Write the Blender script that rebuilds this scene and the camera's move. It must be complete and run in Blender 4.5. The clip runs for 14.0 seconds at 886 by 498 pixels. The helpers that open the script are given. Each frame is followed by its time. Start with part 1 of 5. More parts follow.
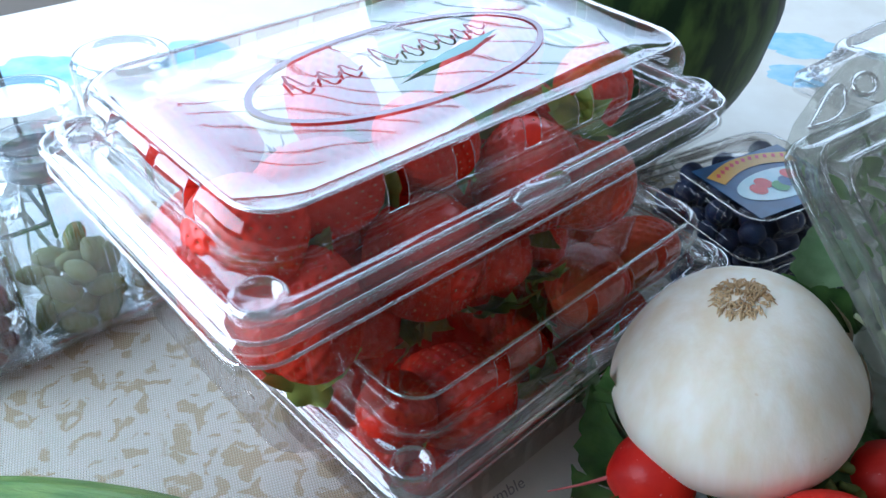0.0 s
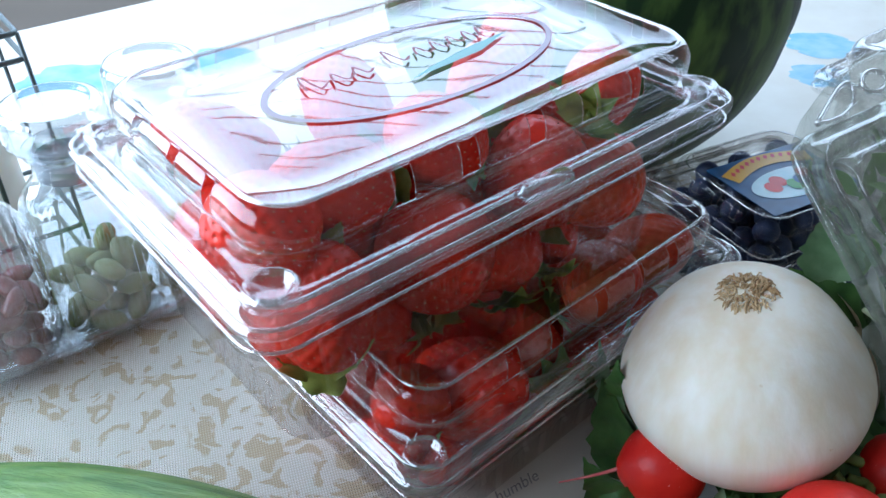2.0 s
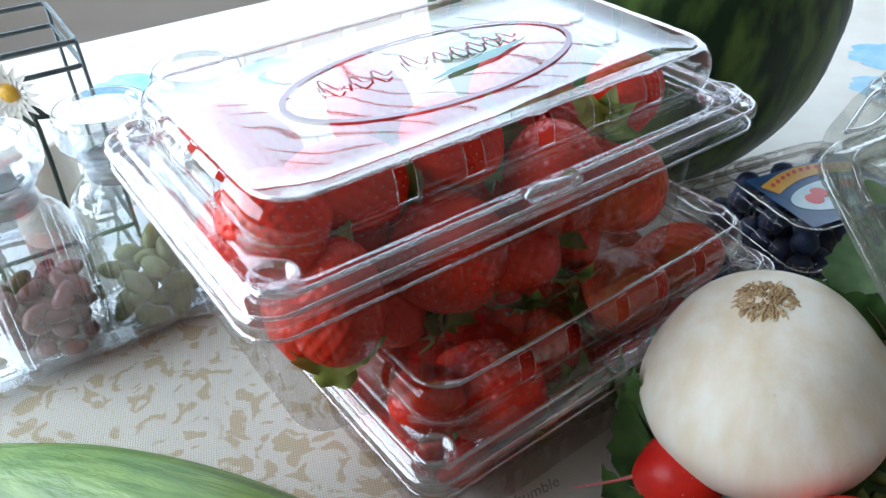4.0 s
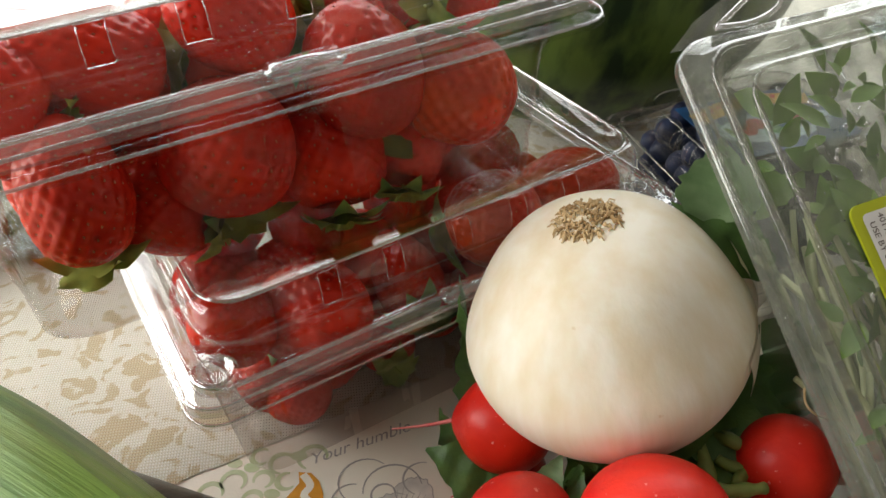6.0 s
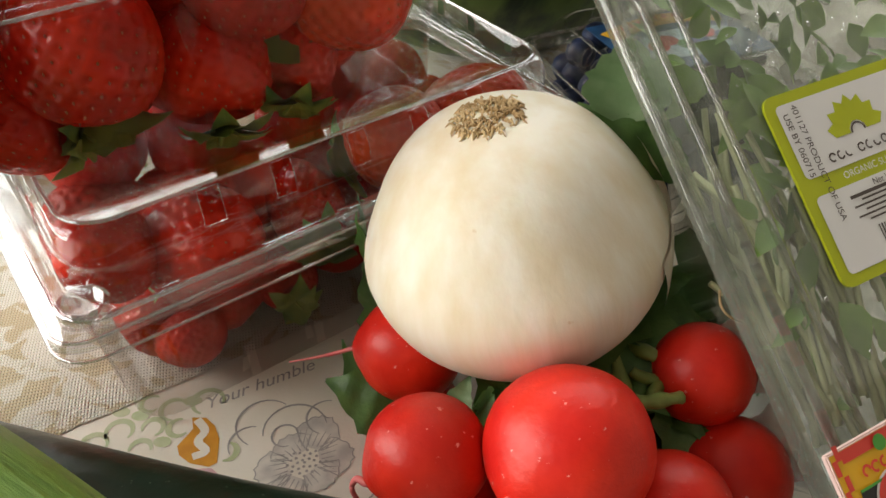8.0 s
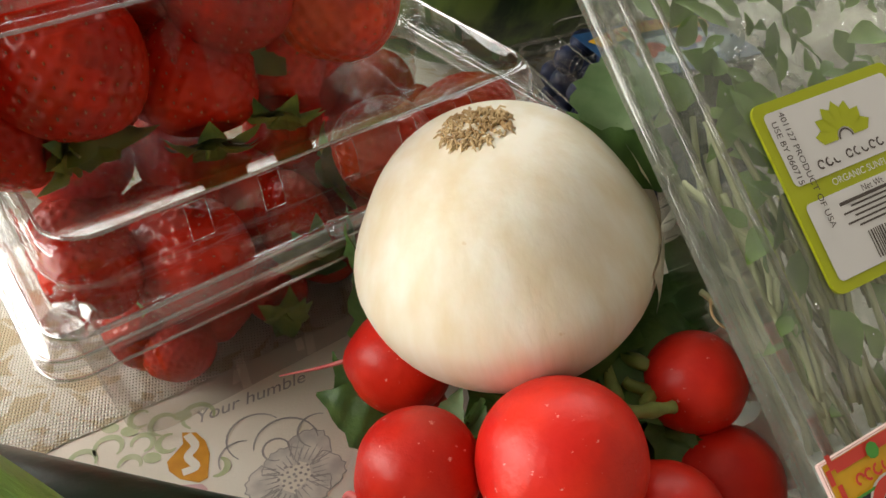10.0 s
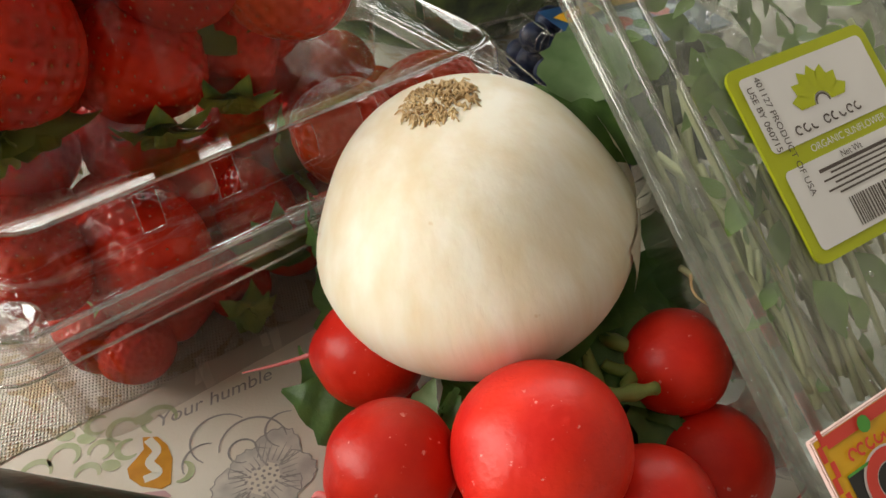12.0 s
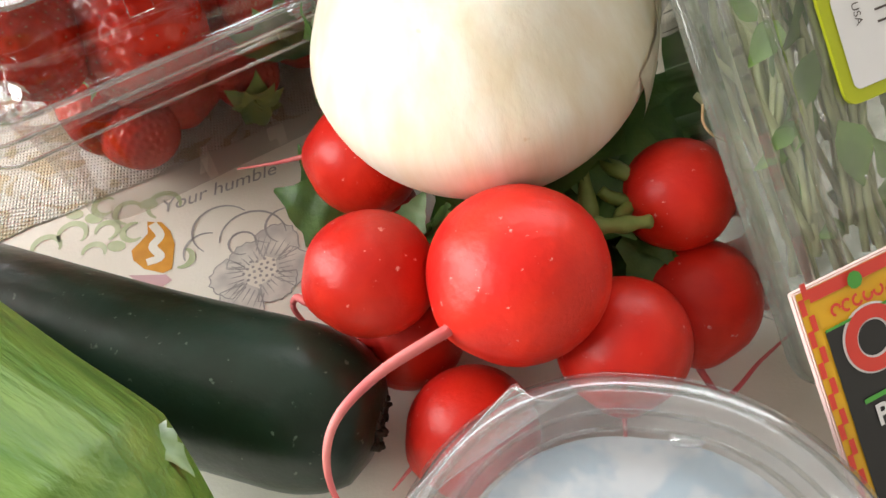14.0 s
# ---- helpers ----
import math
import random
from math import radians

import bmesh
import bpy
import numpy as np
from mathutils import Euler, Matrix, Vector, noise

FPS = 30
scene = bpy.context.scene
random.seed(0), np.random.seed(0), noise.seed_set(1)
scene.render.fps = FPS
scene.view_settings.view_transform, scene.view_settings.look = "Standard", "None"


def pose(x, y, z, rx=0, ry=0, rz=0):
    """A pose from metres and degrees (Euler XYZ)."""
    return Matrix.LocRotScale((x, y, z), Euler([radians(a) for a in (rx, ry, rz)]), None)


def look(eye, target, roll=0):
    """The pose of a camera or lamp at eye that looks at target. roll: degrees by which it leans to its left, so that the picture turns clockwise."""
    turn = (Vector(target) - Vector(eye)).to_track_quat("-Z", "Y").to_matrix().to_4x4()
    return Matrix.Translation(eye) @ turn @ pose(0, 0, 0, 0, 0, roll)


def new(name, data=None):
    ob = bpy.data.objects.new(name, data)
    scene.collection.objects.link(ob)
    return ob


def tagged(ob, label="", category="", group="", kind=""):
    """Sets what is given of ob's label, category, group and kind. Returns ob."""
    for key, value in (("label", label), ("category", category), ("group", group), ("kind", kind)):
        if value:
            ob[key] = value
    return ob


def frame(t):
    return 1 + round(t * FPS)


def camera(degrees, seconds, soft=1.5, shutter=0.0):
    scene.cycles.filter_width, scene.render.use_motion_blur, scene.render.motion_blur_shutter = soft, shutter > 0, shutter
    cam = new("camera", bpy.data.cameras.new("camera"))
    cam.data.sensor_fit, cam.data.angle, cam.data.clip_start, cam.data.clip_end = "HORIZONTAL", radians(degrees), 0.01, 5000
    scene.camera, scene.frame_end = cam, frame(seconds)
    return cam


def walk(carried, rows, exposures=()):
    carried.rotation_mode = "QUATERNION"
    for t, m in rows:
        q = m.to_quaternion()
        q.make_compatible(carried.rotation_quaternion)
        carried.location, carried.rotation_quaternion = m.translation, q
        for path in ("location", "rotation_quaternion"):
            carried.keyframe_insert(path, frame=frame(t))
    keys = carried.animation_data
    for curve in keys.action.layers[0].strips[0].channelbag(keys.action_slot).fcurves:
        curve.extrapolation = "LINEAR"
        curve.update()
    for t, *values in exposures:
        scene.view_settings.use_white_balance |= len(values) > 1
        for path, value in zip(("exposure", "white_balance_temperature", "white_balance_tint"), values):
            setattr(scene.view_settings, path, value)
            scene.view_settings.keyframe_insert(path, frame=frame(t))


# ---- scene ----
cam = camera(57.4, 14.0)
PATH = [
    (0, (0.002, 0.033, 0.32), (0.083, 1.617, -0.897), 2.4),
    (0.5, (0.002, 0.034, 0.315), (0.055, 1.621, -0.9), 1.8),
    (1, (0.005, 0.032, 0.314), (0.041, 1.616, -0.906), 1.2),
    (1.5, (0.008, 0.027, 0.318), (0.029, 1.609, -0.905), 0.8),
    (2, (0.009, 0.023, 0.323), (0.016, 1.616, -0.885), 0.6),
    (2.5, (0.013, 0.02, 0.323), (0.007, 1.624, -0.872), 0.4),
    (3, (0.015, 0.017, 0.323), (-0.003, 1.625, -0.867), 0.4),
    (3.2, (0.014, 0.016, 0.323), (-0.006, 1.626, -0.865), 0.2),
    (5.3, (0.089, 0.031, 0.308), (-0.334, 1.599, -0.859), -3.7),
    (5.5, (0.099, 0.036, 0.302), (-0.315, 1.594, -0.882), -3.4),
    (6, (0.127, 0.048, 0.277), (-0.227, 1.584, -0.954), -3.3),
    (6.5, (0.138, 0.054, 0.253), (-0.157, 1.564, -1.025), -2.6),
    (7, (0.14, 0.055, 0.251), (-0.121, 1.557, -1.044), -2.7),
    (7.5, (0.139, 0.056, 0.248), (-0.069, 1.567, -1.045), -1.8),
    (8, (0.136, 0.054, 0.247), (-0.044, 1.575, -1.04), -1.2),
    (8.5, (0.136, 0.054, 0.249), (-0.023, 1.572, -1.043), -1.4),
    (8.7, (0.137, 0.055, 0.251), (-0.02, 1.57, -1.045), -1.9),
    (10.8, (0.133, 0.058, 0.244), (-0.009, 1.596, -1.028), -0.5),
    (11, (0.13, 0.059, 0.243), (-0.005, 1.589, -1.038), -0.4),
    (11.5, (0.134, 0.061, 0.241), (0.014, 1.583, -1.05), -1.1),
    (12, (0.137, 0.064, 0.237), (0.046, 1.589, -1.053), -1.8),
    (12.5, (0.133, 0.064, 0.227), (0.047, 1.415, -1.244), -1.9),
    (13, (0.134, 0.087, 0.212), (0.053, 1.226, -1.431), -1.1),
    (13.5, (0.143, 0.092, 0.211), (0.006, 1.194, -1.452), -2.9),
    (14, (0.154, 0.077, 0.235), (-0.043, 1.209, -1.402), -2.2),
]
walk(cam, [(t, look(eye, target, roll)) for t, eye, target, roll in PATH],
     exposures=[(0.0, -0.88, 4850, 6), (3.2, -0.85, 5000, 6), (5.3, -0.68, 6300, 8), (6.5, -0.32, 6750, 8), (8.7, -0.33, 6850, 8), (12.0, -0.33, 7000, 8), (12.5, -0.36, 7000, 8), (13.0, -0.1, 7000, 9), (13.5, 0.14, 6750, 9), (14.0, 0.34, 6450, 9)])
scene.cycles.transparent_max_bounces = 32

# ---- daylight: overcast sky and two windows ----
world = bpy.data.worlds.new("sky")
scene.world = world
world.use_nodes = True
wn = world.node_tree.nodes
sky = wn.new("ShaderNodeTexSky")
sky.sky_type, sky.sun_disc, sky.sun_elevation, sky.sun_rotation = "NISHITA", False, radians(40), radians(-40)
wn["Background"].inputs["Strength"].default_value = 0.12
world.node_tree.links.new(sky.outputs[0], wn["Background"].inputs["Color"])


def window_light(name, m, width, height, watts, colour):
    lamp = bpy.data.lights.new(name, "AREA")
    lamp.shape, lamp.size, lamp.size_y, lamp.energy, lamp.color = "RECTANGLE", width, height, watts, colour
    new(name, lamp).matrix_world = m


BACK_Y, LEFT_X = 1.45, -1.35
window_light("daylight_back", look((-0.15, BACK_Y + 0.02, 1.0), (-0.15, 0, 1.0)), 2.5, 1.44, 66, (0.93, 0.97, 1.0))
window_light("daylight_left", look((LEFT_X - 0.02, -0.05, 0.75), (0, -0.05, 0.75)), 1.9, 1.3, 95, (1.0, 0.98, 0.95))


# ---- materials ----
def mat(name, colour=(0.5, 0.5, 0.5), rough=0.5, colour2=None, scale=20.0, detail=4.0, bump=0.0, bump_scale=None,
        stretch=(1, 1, 1), spec=0.5, metal=0.0, coat=0.0, sss=0.0, random_tint=0.0, contrast=(0.35, 0.65), turn=0.0, specks=None):
    """A surface with two scales of variation in colour and relief."""
    m = bpy.data.materials.new(name)
    m.use_nodes = True
    n, ln = m.node_tree.nodes, m.node_tree.links
    b = n["Principled BSDF"]
    b.inputs["Roughness"].default_value, b.inputs["Metallic"].default_value = rough, metal
    b.inputs["Specular IOR Level"].default_value, b.inputs["Coat Weight"].default_value = spec, coat
    b.inputs["Coat Roughness"].default_value = 0.08
    b.inputs["Subsurface Weight"].default_value = sss
    b.inputs["Subsurface Radius"].default_value = (0.006, 0.003, 0.002)
    b.inputs["Subsurface Scale"].default_value = 1.0
    tc, mp = n.new("ShaderNodeTexCoord"), n.new("ShaderNodeMapping")
    mp.inputs["Scale"].default_value = stretch
    spin = n.new("ShaderNodeMapping")
    spin.inputs["Rotation"].default_value = (0, 0, radians(turn))
    ln.new(tc.outputs["Object"], spin.inputs["Vector"])
    ln.new(spin.outputs[0], mp.inputs["Vector"])
    t1 = n.new("ShaderNodeTexNoise")
    t1.inputs["Scale"].default_value, t1.inputs["Detail"].default_value = scale, detail
    ln.new(mp.outputs[0], t1.inputs["Vector"])
    ramp = n.new("ShaderNodeValToRGB")
    ramp.color_ramp.elements[0].position, ramp.color_ramp.elements[1].position = contrast
    c2 = colour2 or tuple(c * 0.8 for c in colour)
    ramp.color_ramp.elements[0].color, ramp.color_ramp.elements[1].color = (*c2, 1), (*colour, 1)
    ln.new(t1.outputs["Fac"], ramp.inputs["Fac"])
    out = ramp.outputs[0]
    if random_tint:
        oi, hsv, mr = n.new("ShaderNodeObjectInfo"), n.new("ShaderNodeHueSaturation"), n.new("ShaderNodeMapRange")
        mr.inputs["To Min"].default_value, mr.inputs["To Max"].default_value = 1 - random_tint, 1 + random_tint
        ln.new(oi.outputs["Random"], mr.inputs["Value"])
        ln.new(mr.outputs[0], hsv.inputs["Value"])
        ln.new(out, hsv.inputs["Color"])
        out = hsv.outputs[0]
    if specks:
        t3, r3, m3 = n.new("ShaderNodeTexNoise"), n.new("ShaderNodeValToRGB"), n.new("ShaderNodeMixRGB")
        t3.inputs["Scale"].default_value, t3.inputs["Detail"].default_value = specks[0], 3
        r3.color_ramp.elements[0].position, r3.color_ramp.elements[1].position = specks[2], specks[2] + 0.05
        m3.inputs[2].default_value = (*specks[1], 1)
        ln.new(tc.outputs["Object"], t3.inputs["Vector"])
        ln.new(t3.outputs["Fac"], r3.inputs["Fac"])
        ln.new(r3.outputs[0], m3.inputs[0])
        ln.new(out, m3.inputs[1])
        out = m3.outputs[0]
    ln.new(out, b.inputs["Base Color"])
    if bump:
        t2, bp = n.new("ShaderNodeTexNoise"), n.new("ShaderNodeBump")
        t2.inputs["Scale"].default_value, t2.inputs["Detail"].default_value = bump_scale or scale * 6, 5
        bp.inputs["Strength"].default_value, bp.inputs["Distance"].default_value = bump, 0.001
        ln.new(mp.outputs[0], t2.inputs["Vector"])
        ln.new(t2.outputs["Fac"], bp.inputs["Height"])
        ln.new(bp.outputs[0], b.inputs["Normal"])
    return m


def clear(name, tint=(0.97, 0.98, 0.98), rough=0.04, wave=0.25, wave_scale=60.0, haze=0.0, haze_colour=(0.8, 0.82, 0.8), gloss=0.07, top=1.0):
    """Thin clear plastic or glass sheet: passes light straight, mirrors by Fresnel, with a slightly uneven surface and some haze."""
    m = bpy.data.materials.new(name)
    m.use_nodes = True
    n, ln = m.node_tree.nodes, m.node_tree.links
    n.remove(n["Principled BSDF"])
    tr, gl, fr, mix = n.new("ShaderNodeBsdfTransparent"), n.new("ShaderNodeBsdfGlossy"), n.new("ShaderNodeLayerWeight"), n.new("ShaderNodeMixShader")
    tr.inputs["Color"].default_value = (*tint, 1)
    gl.inputs["Color"].default_value, gl.inputs["Roughness"].default_value = (1, 1, 1, 1), rough
    fr.inputs["Blend"].default_value = 0.5
    tc, nz, bp = n.new("ShaderNodeTexCoord"), n.new("ShaderNodeTexNoise"), n.new("ShaderNodeBump")
    nz.inputs["Scale"].default_value, nz.inputs["Detail"].default_value = wave_scale, 0.6
    bp.inputs["Strength"].default_value, bp.inputs["Distance"].default_value = wave, 0.002
    ln.new(tc.outputs["Object"], nz.inputs["Vector"])
    ln.new(nz.outputs["Fac"], bp.inputs["Height"])
    ln.new(bp.outputs[0], gl.inputs["Normal"])
    ln.new(bp.outputs[0], fr.inputs["Normal"])
    steep, twice = n.new("ShaderNodeMath"), n.new("ShaderNodeMapRange")
    steep.operation, steep.inputs[1].default_value = "POWER", 3.2
    twice.inputs["To Min"].default_value, twice.inputs["To Max"].default_value = gloss, top
    ln.new(fr.outputs["Facing"], steep.inputs[0])
    ln.new(steep.outputs[0], twice.inputs["Value"])
    ln.new(twice.outputs[0], mix.inputs[0])
    base = tr.outputs[0]
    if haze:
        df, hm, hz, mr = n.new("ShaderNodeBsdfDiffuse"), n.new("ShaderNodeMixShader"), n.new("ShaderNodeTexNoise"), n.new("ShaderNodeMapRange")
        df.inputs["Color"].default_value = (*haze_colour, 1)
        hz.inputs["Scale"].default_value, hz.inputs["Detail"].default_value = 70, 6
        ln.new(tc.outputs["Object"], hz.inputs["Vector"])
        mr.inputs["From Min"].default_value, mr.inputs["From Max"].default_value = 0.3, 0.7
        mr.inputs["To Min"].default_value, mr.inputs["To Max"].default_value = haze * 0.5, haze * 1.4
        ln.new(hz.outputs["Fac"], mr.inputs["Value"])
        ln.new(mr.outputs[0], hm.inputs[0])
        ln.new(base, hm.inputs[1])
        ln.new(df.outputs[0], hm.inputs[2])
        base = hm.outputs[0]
    ln.new(base, mix.inputs[1])
    ln.new(gl.outputs[0], mix.inputs[2])
    ln.new(mix.outputs[0], n["Material Output"].inputs["Surface"])
    return m


PLASTIC = clear("clear_plastic", tint=(0.92, 0.92, 0.92), rough=0.02, wave=0.22, wave_scale=20, haze=0.006, haze_colour=(0.7, 0.68, 0.68), gloss=0.055)
# Lighter copy for flanges: the pale haze paints in window sheen.
FLANGE = clear("sheen_flange_plastic", tint=(0.92, 0.92, 0.93), rough=0.07, wave=0.25, wave_scale=40, haze=0.05, haze_colour=(0.82, 0.83, 0.88), gloss=0.17)
# Same clear plastic tinted down, to put shade inside the boxes.
PLASTIC_DIM = clear("dimmed_box_plastic", tint=(0.86, 0.85, 0.84), rough=0.025, wave=0.2, wave_scale=45, gloss=0.012, top=0.28)
# Greyer, less glossy copy of the rim plastic, to tone down its highlights.
BEAD_SOFT = clear("dull_rim_plastic", tint=(0.86, 0.86, 0.84), rough=0.12, wave=0.2, wave_scale=60, gloss=0.07, top=0.6)
# Rim copy, its bright edge lines whitened by a little painted haze.
BEAD = clear("rim_plastic", tint=(0.92, 0.92, 0.92), rough=0.06, wave=0.2, wave_scale=60, haze=0.06, haze_colour=(0.8, 0.82, 0.84), gloss=0.34)
PLASTIC_FOG = clear("fogged_plastic", tint=(0.95, 0.96, 0.94), wave=0.35, wave_scale=40, haze=0.13, haze_colour=(0.62, 0.66, 0.6), gloss=0.06)
# Dark green-grey haze paints in the shade behind the sprouts.
PLASTIC_BACK = clear("dark_hazed_tub_plastic", tint=(0.8, 0.82, 0.78), wave=0.35, wave_scale=40, haze=0.55, haze_colour=(0.2, 0.23, 0.17), gloss=0.06)
PLASTIC_TUB = clear("tub_plastic", tint=(0.93, 0.94, 0.95), rough=0.1, wave=0.4, wave_scale=40, haze=0.09, haze_colour=(0.75, 0.78, 0.8), gloss=0.09)
# Bluish white haze colour stands in for window highlights on the jars.
GLASS = clear("jar_glass", tint=(0.92, 0.95, 0.97), wave=0.12, wave_scale=60, haze=0.05, haze_colour=(0.8, 0.9, 0.98), gloss=0.2)
PANE = clear("window_glass", wave=0.05, wave_scale=3)
WALL = mat("wall_paint", (0.23, 0.21, 0.185), 0.8, (0.2, 0.18, 0.155), 4, bump=0.2)
# Paler than the other plain walls, to bounce fill from the right.
WALL_FILL = mat("fill_wall_paint", (0.32, 0.295, 0.255), 0.8, (0.28, 0.255, 0.22), 4, bump=0.2)
WALL_LIGHT = mat("pale_boards", (0.5, 0.46, 0.41), 0.7, (0.42, 0.38, 0.33), 6, stretch=(0.1, 1, 1), bump=0.2)
DARK_FLOOR = mat("floor_wood", (0.22, 0.14, 0.08), 0.4, (0.13, 0.08, 0.05), 6, stretch=(1, 8, 1), bump=0.1)
WHITE_PAINT = mat("white_paint", (0.8, 0.79, 0.76), 0.5, (0.74, 0.73, 0.7), 8, bump=0.1)
TABLE_WOOD = mat("table_wood", (0.3, 0.18, 0.09), 0.4, (0.18, 0.1, 0.05), 10, stretch=(1, 10, 1))
CLOTH = mat("printed_cloth", (0.84, 0.81, 0.72), 0.6, (0.79, 0.75, 0.65), 25, bump=0.15, bump_scale=900)
ONION = mat("onion_skin", (0.88, 0.83, 0.71), 0.5, (0.77, 0.65, 0.44), 95, detail=6, stretch=(1, 1, 0.07), bump=0.28, bump_scale=240, sss=0.12, specks=(120, (0.68, 0.52, 0.3), 0.765), spec=0.4, contrast=(0.26, 0.66))
PEEL = mat("onion_peel", (0.85, 0.8, 0.68), 0.4, (0.72, 0.62, 0.45), 50, stretch=(1, 1, 0.2))
ROOTS = mat("dry_roots", (0.72, 0.54, 0.3), 0.8, (0.42, 0.27, 0.12), 160)
RADISH = mat("radish_skin", (0.72, 0.03, 0.012), 0.38, (0.5, 0.01, 0.008), 32, detail=9, bump=0.3, bump_scale=350, sss=0.02, coat=0.0, spec=0.34, random_tint=0.16, specks=(420, (0.8, 0.3, 0.27), 0.69))
RADISH_ROOT = mat("radish_root", (0.74, 0.24, 0.22), 0.5, (0.65, 0.12, 0.13), 60, stretch=(1, 1, 1))
STEM = mat("green_stem", (0.3, 0.37, 0.11), 0.5, (0.15, 0.21, 0.04), 60, bump=0.3)
LEAF = mat("radish_leaf", (0.085, 0.18, 0.035), 0.5, (0.04, 0.1, 0.016), 90, bump=0.5, bump_scale=300)
LEAF_PALE = mat("leaf_pale", (0.2, 0.3, 0.15), 0.5, (0.11, 0.2, 0.08), 60, bump=0.4, bump_scale=200)
BERRY = mat("strawberry_skin", (0.72, 0.034, 0.01), 0.22, (0.52, 0.015, 0.006), 45, bump=0.12, bump_scale=300, sss=0.02, coat=0.0, random_tint=0.22, spec=0.34)
BERRY_PALE = mat("strawberry_orange", (0.7, 0.085, 0.018), 0.3, (0.55, 0.035, 0.012), 40, bump=0.15, bump_scale=300, sss=0.05, coat=0.0, random_tint=0.12, spec=0.34)
SEED = mat("strawberry_seed", (0.5, 0.16, 0.04), 0.4, (0.35, 0.08, 0.03), 200)
CALYX = mat("strawberry_calyx", (0.3, 0.34, 0.06), 0.5, (0.07, 0.14, 0.025), 50, random_tint=0.3, bump=0.2)
BLUEBERRY = mat("blueberry_skin", (0.03, 0.05, 0.13), 0.5, (0.012, 0.016, 0.045), 90, random_tint=0.3)
ZUCCHINI = mat("zucchini_skin", (0.02, 0.048, 0.034), 0.32, (0.006, 0.018, 0.008), 28, detail=9, bump=0.35, bump_scale=160, spec=0.45, specks=(330, (0.12, 0.16, 0.12), 0.68))
HUSK = mat("corn_husk", (0.17, 0.28, 0.05), 0.42, (0.075, 0.17, 0.022), 170, detail=4, stretch=(0.03, 1, 1), bump=0.9, bump_scale=400, turn=20)
HUSK_PALE = mat("corn_husk_torn", (0.4, 0.48, 0.42), 0.4, (0.22, 0.33, 0.13), 60, stretch=(0.1, 1, 1), bump=0.4)
MELON = mat("watermelon_rind", (0.1, 0.17, 0.032), 0.45, (0.012, 0.032, 0.009), 34, detail=9, stretch=(1.2, 1.2, 0.45), bump=0.08, spec=0.3, contrast=(0.44, 0.6))
RED_BEAN = mat("kidney_bean", (0.15, 0.018, 0.016), 0.35, (0.12, 0.015, 0.015), 50, random_tint=0.25)
PEPITA = mat("pumpkin_seed", (0.24, 0.26, 0.07), 0.5, (0.2, 0.23, 0.08), 60, random_tint=0.2)
YELLOW = mat("yellow_corn", (0.8, 0.5, 0.03), 0.5, (0.7, 0.36, 0.02), 60)
WIRE = mat("dark_wire", (0.16, 0.19, 0.19), 0.45, (0.1, 0.12, 0.12), 60, metal=0.6)
PETAL = mat("white_petal", (0.82, 0.8, 0.74), 0.6, (0.75, 0.72, 0.62), 60)
WAX = mat("white_wax", (0.8, 0.76, 0.66), 0.5, (0.72, 0.66, 0.55), 30, sss=0.2)
DARK_LEAF = mat("dark_leaf", (0.03, 0.045, 0.025), 0.5, (0.015, 0.02, 0.015), 60)
LIME = mat("lime_paper", (0.45, 0.5, 0.015), 0.45, (0.42, 0.47, 0.012), 30)
WHITE_PAPER = mat("white_paper", (0.76, 0.75, 0.74), 0.45, (0.72, 0.71, 0.7), 30)
INK_BROWN = mat("brown_ink", (0.09, 0.07, 0.06), 0.5)
INK_GREY = mat("grey_ink", (0.3, 0.29, 0.28), 0.55, (0.42, 0.41, 0.39), 150)
INK_PALE = mat("pale_grey_ink", (0.52, 0.5, 0.47), 0.6, (0.76, 0.73, 0.66), 110)
INK_GREEN = mat("sage_ink", (0.43, 0.5, 0.28), 0.55, (0.55, 0.6, 0.4), 120)
INK_ORANGE = mat("orange_ink", (0.7, 0.33, 0.03), 0.5, (0.6, 0.26, 0.02), 150)
INK_PINK = mat("pink_ink", (0.7, 0.45, 0.47), 0.55)
INK_BLUE = mat("blue_ink", (0.25, 0.55, 0.78), 0.55, (0.45, 0.68, 0.8), 40)
PRINT_RED = mat("red_print", (0.75, 0.06, 0.04), 0.4)
PRINT_YELLOW = mat("yellow_print", (0.82, 0.45, 0.02), 0.4)
PRINT_BLACK = mat("black_print", (0.02, 0.02, 0.02), 0.35)
PRINT_GREEN = mat("green_print", (0.08, 0.35, 0.05), 0.4)
PRINT_BLUE = mat("blue_print", (0.02, 0.1, 0.26), 0.4, (0.012, 0.06, 0.16), 60)
PRINT_WINE = mat("wine_print", (0.3, 0.05, 0.06), 0.4)
PRINT_SKY = mat("sky_print", (0.45, 0.68, 0.75), 0.35, (0.65, 0.8, 0.85), 60)
PRINT_TEAL = mat("teal_print", (0.2, 0.42, 0.4), 0.35)
PRINT_MAUVE = mat("mauve_print", (0.45, 0.36, 0.42), 0.35)
FOIL = mat("grey_blue_content", (0.4, 0.4, 0.4), 0.45, (0.25, 0.31, 0.35), 105, detail=6, contrast=(0.42, 0.58), bump=0.6, bump_scale=60)


